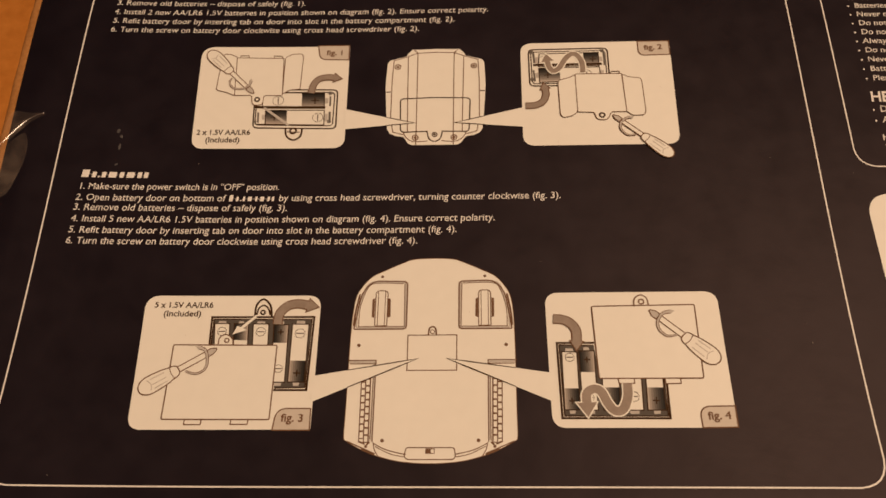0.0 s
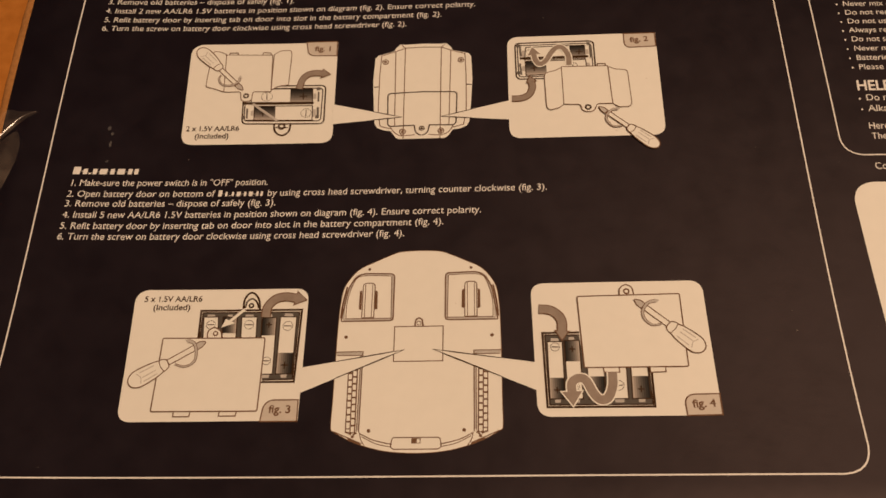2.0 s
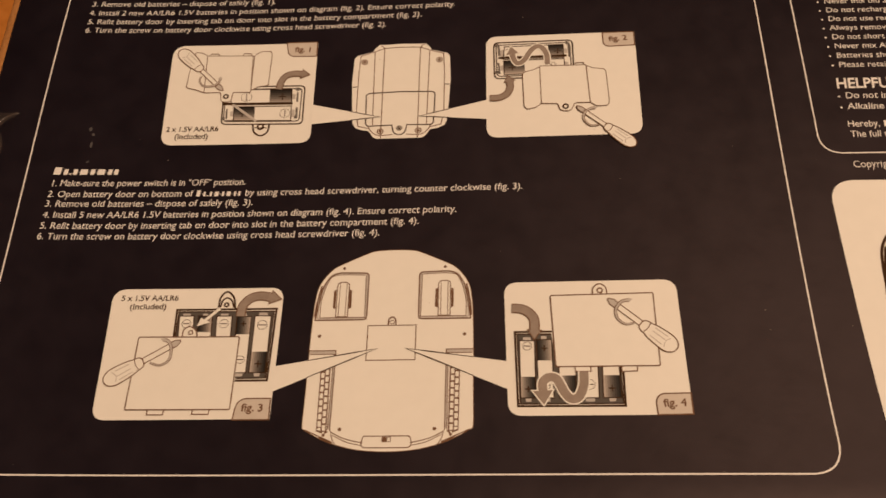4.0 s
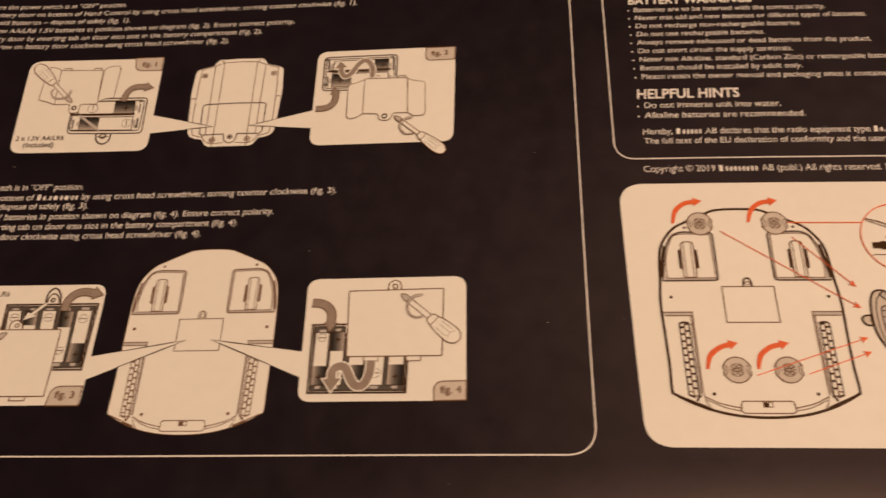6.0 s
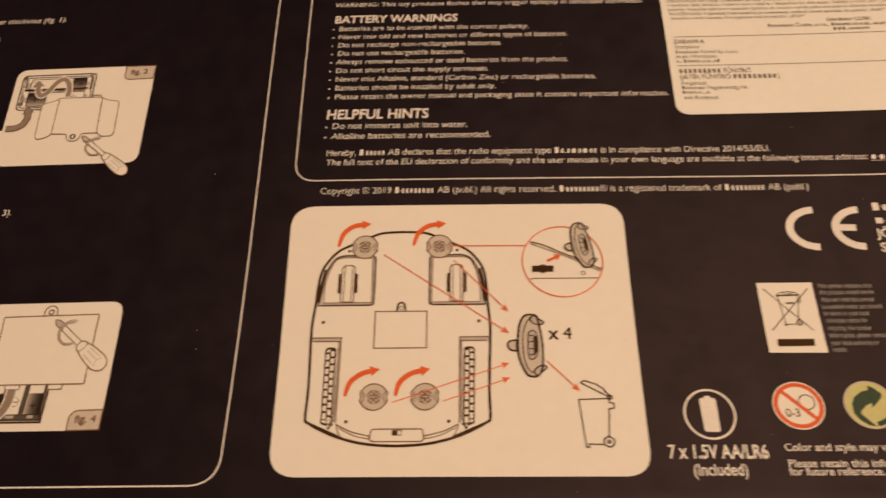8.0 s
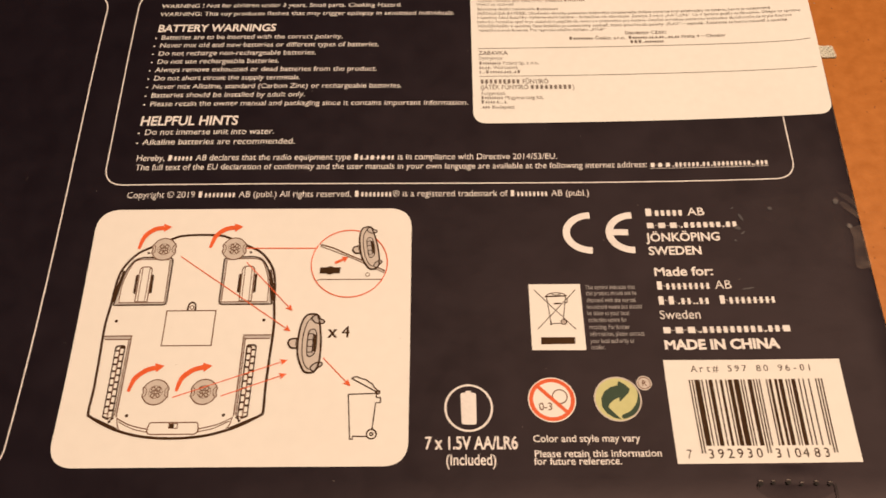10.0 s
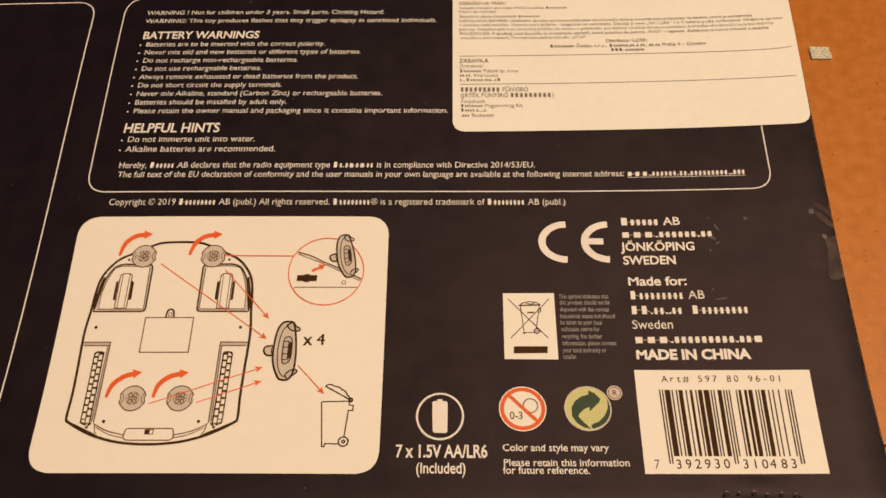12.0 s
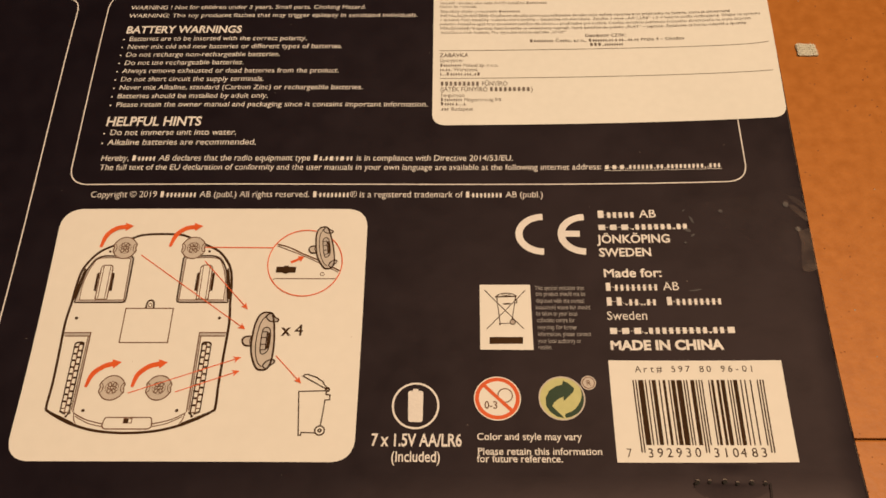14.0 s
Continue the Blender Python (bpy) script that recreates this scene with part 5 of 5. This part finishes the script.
haze(tape_l, [(-99.2, 129.5), (-96.6, 132.6), (-93.5, 135.6), (-92, 132.5), (-91.9, 127.5), (-93, 122), (-94.6, 117.4), (-98, 117)], 0.5)
haze(tape_l, [(-97.8, 141.6), (-93.5, 141.7), (-89.4, 141.8), (-92.6, 140.4), (-95.6, 138), (-98.6, 133.5)], 0.6)
wrinkle(tape_l, [(-89.4, 141.7), (-92.6, 140.1), (-95.3, 137.5), (-97.7, 133.6), (-99, 131.1)], [0.1, 1.2, 2.2, 1.8, 0.9], 0.9)
haze(tape_r, [(314.6, 116.9), (315.2, 115.4), (316.5, 113.9), (318.6, 111.7), (318.7, 113.3), (317.2, 115.6), (315.8, 116.9)], 0.3)
haze(tape_r, [(314.8, 119.8), (315.6, 118.3), (317.2, 116.6), (318.7, 114.7), (318.8, 116.4), (317.6, 118.3), (316, 119.5)], 0.3)
haze(tape_r, [(313.3, 117.8), (313.7, 116.9), (314.4, 117.2), (314.6, 118.1), (313.9, 118.5)], 0.3)
haze(tape_r, [(315.5, 110.6), (316.6, 109.3), (318.9, 109.4), (318.9, 103), (318.6, 98), (315.1, 97.6), (315.4, 102.4), (315.9, 106.3)], 0.35)


def smear(name, spots, label):
    """Small pale glue and scuff spots in one scatter."""
    bm = bmesh.new()
    for (x, y), w, h, turn in spots:
        pts = placed([(w * math.cos(a) * (1 + 0.25 * noise.noise(Vector((a * 2, x, y)))), h * math.sin(a) * (1 + 0.25 * noise.noise(Vector((a * 2, y, x))))) for a in [i * math.pi / 7 for i in range(14)]], x, y, 1, turn)
        fill(bm, pts, 4)
    return tagged(part(name, bm, SCUFF), label, "scuff mark", kind="stuff")


SCUFF = varied("scuffed_print", (0.035, 0.035, 0.045), (0.09, 0.085, 0.085), 0.5, 300, 0.4)
smear("scuff_marks", [((-69.8, 137.5), 0.5, 0.7, 0), ((-68.8, 135.8), 0.4, 0.5, 20), ((-68.8, 132.6), 0.35, 0.9, 0), ((-68.8, 127.4), 0.5, 0.3, 30)], "small pale glue spots on the navy print")
smear("scuff_marks", [((296.7, 116.1), 0.6, 0.5, 0), ((288.7, 113.7), 0.35, 1.2, 25), ((287.4, 110.5), 0.9, 0.5, -20), ((288.6, 109), 0.7, 0.25, 40), ((286.4, 106.8), 0.3, 0.3, 0), ((287.3, 92.9), 1.6, 0.22, 8), ((314, 117.5), 0.8, 0.8, 0), ((316, 110), 0.7, 0.7, 0), ((286.9, 116.5), 0.5, 0.2, 30)], "small pale scuffs on the navy print")

# torn perforation along the lower flap
def torn_tab():
    """A tab pressed up a little along a line of torn perforations."""
    a, b = Vector((280.4, 43.2)), Vector((297, 42.9))
    bm = bmesh.new()
    rows = []
    n = 48
    for i in range(n + 1):
        p = a.lerp(b, i / n)
        ends = min(1.0, 2.5 * min(i, n - i) / n)
        high = (0.55 + 0.2 * noise.noise(Vector((i * 0.35, 2, 0)))) * ends
        rows.append([bm.verts.new((p.x / 1000, (p.y + dy) / 1000, (bulge(p.x, p.y + dy) + 0.03 + high * h) / 1000)) for dy, h in ((4.4, 0), (2.7, 0.2), (1.3, 0.15), (0.35, 0.09), (0.0, 0.08), (-0.35, 0.1), (-1.4, 0.2), (-6.0, 0.1))])
    for r, q in zip(rows, rows[1:]):
        for j in range(7):
            bm.faces.new((r[j], q[j], q[j + 1], r[j + 1])).smooth = True
    bmesh.ops.recalc_face_normals(bm, faces=bm.faces[:])
    tab = part("torn_tab", bm, NAVY, box, "raised tab with a torn perforated edge")
    for i, (x, y, w) in enumerate(((281, 43.2, 0.62), (283.8, 43.3, 0.42), (287.2, 43.4, 0.55), (290, 42.9, 0.42), (293.2, 43.1, 0.5), (296.2, 42.9, 0.45))):
        # no hole is cut: its inner shade is a flat near-black patch
        bm = bmesh.new()
        wob = lambda k: 1 + 0.7 * noise.noise(Vector((k * 1.7, i * 3.1, 0)))
        fill(bm, [(x + w * wob(k) * math.cos(k * math.pi / 5), y - 0.15 + 0.75 * w * wob(k + 20) * math.sin(k * math.pi / 5)) for k in range(10)], 14)
        part("torn_hole_shade", bm, SHADES[0], tab)
        # raised torn rim; its pale colour stands in for a specular glint
        bm = bmesh.new()
        rim = [(x + w * 1.05 * math.cos(t), y + 0.1 + 0.75 * w * math.sin(t)) for t in (0.2, 0.7, 1.2, 1.7, 2.2)]
        for q, r in zip(rim, rim[1:]):
            bm.faces.new([bm.verts.new((px / 1000, py / 1000, (bulge(px, py) + pz) / 1000)) for px, py, pz in ((q[0], q[1], 0.45), (r[0], r[1], 0.45), (r[0], r[1] + 0.14, 0.7), (q[0], q[1] + 0.14, 0.7))])
        bmesh.ops.remove_doubles(bm, verts=bm.verts[:], dist=1e-6)
        bmesh.ops.recalc_face_normals(bm, faces=bm.faces[:])
        part("torn_rim_glint", bm, DUST_AND_GLINT, tab)
    # slits likewise: near-black strokes painted for the shade in the tear
    for pts in ([(297.3, 42.9), (297.2, 41.3), (297, 38)], [(280.4, 43), (280.4, 41.8)]):
        bm = bmesh.new()
        stroke(bm, pts, [0.26] * (len(pts) - 1) + [0.1], 14)
        part("torn_slit_shade", bm, SHADES[0], tab)


torn_tab()


def scrap():
    """A bit of woven pale plaster tape lying on the floor."""
    base = tagged(new("paper_scrap"), "small pale woven scrap lying on the floor", "scrap")
    cx, cy = (397.6, 289.4)
    z = -DROP * 1000
    a, b = Vector((393, 293.4)) - Vector((cx, cy)), Vector((402, 292.9)) - Vector((cx, cy))
    c, d = Vector((402.7, 286)) - Vector((cx, cy)), Vector((393.2, 286.2)) - Vector((cx, cy))
    pale = varied("pale_weave", (0.60, 0.63, 0.54), (0.80, 0.82, 0.72), 0.8, 400, 0.2, 0.5, 900)
    for rows, (p, q, r, s) in ((6, (a, b, c, d)), (8, (a, d, c, b))):
        for i in range(rows):
            u, v = (i + 0.22) / rows, (i + 0.78) / rows
            bm = bmesh.new()
            n = 12
            strips = []
            for k in range(n + 1):
                t = -0.04 + 1.08 * k / n + 0.02 * math.sin(i * 5)
                lo, hi = p.lerp(s, u).lerp(q.lerp(r, u), t), p.lerp(s, v).lerp(q.lerp(r, v), t)
                w = 1.25 + 0.25 * math.sin(k * math.pi / 2 + i * math.pi + (0 if rows == 6 else math.pi))
                strips.append([bm.verts.new(((cx + m.x) / 1000, (cy + m.y) / 1000, (z + w) / 1000)) for m in (lo, hi)])
            for e, f in zip(strips, strips[1:]):
                bm.faces.new((e[0], f[0], f[1], e[1]))
            bmesh.ops.recalc_face_normals(bm, faces=bm.faces[:])
            part("thread", bm, pale, base)
    bm = bmesh.new()
    low = [bm.verts.new(((cx + m.x) / 1000, (cy + m.y) / 1000, (z + 0.05) / 1000)) for m in (a, b, c, d)]
    top = [bm.verts.new(((cx + m.x) / 1000, (cy + m.y) / 1000, (z + 1.0) / 1000)) for m in (a, b, c, d)]
    bm.faces.new(top)
    bm.faces.new(low[::-1])
    for i in range(4):
        bm.faces.new((low[i], low[(i + 1) % 4], top[(i + 1) % 4], top[i]))
    bmesh.ops.recalc_face_normals(bm, faces=bm.faces[:])
    part("backing", bm, varied("grey_green_felt", (0.34, 0.35, 0.27), (0.46, 0.46, 0.37), 0.9, 300, 0.2), base)


scrap()


def edge_wear(y0, y1, seed):
    """Rubbed pale board along the carton's edge."""
    rng = random.Random(seed)
    y = y0
    while y < y1:
        n = rng.randint(6, 12)
        long = rng.uniform(6, 22)
        pts = [(edge_x(RIGHT_TOP, RIGHT_LOW, y + long * i / n) - 0.75 + rng.uniform(-0.06, 0.06), y + long * i / n) for i in range(n + 1)]
        bm = bmesh.new()
        stroke(bm, pts, [0.03] + [rng.uniform(0.05, 0.2) for _ in range(n - 1)] + [0.03], 1.5)
        part("edge_wear", bm, WORN, box, "rubbed pale board on the carton's edge")
        y += long + rng.uniform(0.3, 3)


edge_wear(38, 215, 3)


def specks(name, count, area, z, sizes, mat, label, seed):
    """Loose specks strewn over an area (x0, x1, y0, y1 in mm)."""
    rng = random.Random(seed)
    bm = bmesh.new()
    for _ in range(count):
        x, y = rng.uniform(area[0], area[1]), rng.uniform(area[2], area[3])
        base = z + (bulge(x, y) / 1000 if z > -0.01 else 0)
        w, h, a0 = rng.uniform(*sizes), rng.uniform(*sizes), rng.uniform(0, 6)
        vs = [bm.verts.new(((x + w * math.cos(a0 + k * 1.257)) / 1000, (y + h * math.sin(a0 + k * 1.257)) / 1000, base)) for k in range(5)]
        tip = bm.verts.new((x / 1000, y / 1000, base + min(w, h) * 0.0004))
        for k in range(5):
            bm.faces.new((vs[k], vs[(k + 1) % 5], tip))
    bmesh.ops.recalc_face_normals(bm, faces=bm.faces[:])
    return tagged(part(name, bm, mat), label, "dust", kind="stuff")


specks("dust", 90, (-70, 320, 30, 200), 0.00022, (0.05, 0.13), DUST_AND_GLINT, "fine pale dust specks on the carton", 5)
specks("dust", 260, (335, 470, 20, 380), -DROP + 0.00005, (0.15, 0.55), FLECK, "small dark flecks on the wooden floor", 6)
specks("dust", 45, (340, 470, 20, 380), -DROP + 0.00005, (0.12, 0.4), DUST_AND_GLINT, "small pale crumbs on the wooden floor", 7)
specks("dust", 50, (-200, -80, 60, 380), -DROP + 0.00005, (0.12, 0.45), FLECK, "small dark flecks on the wooden floor", 8)
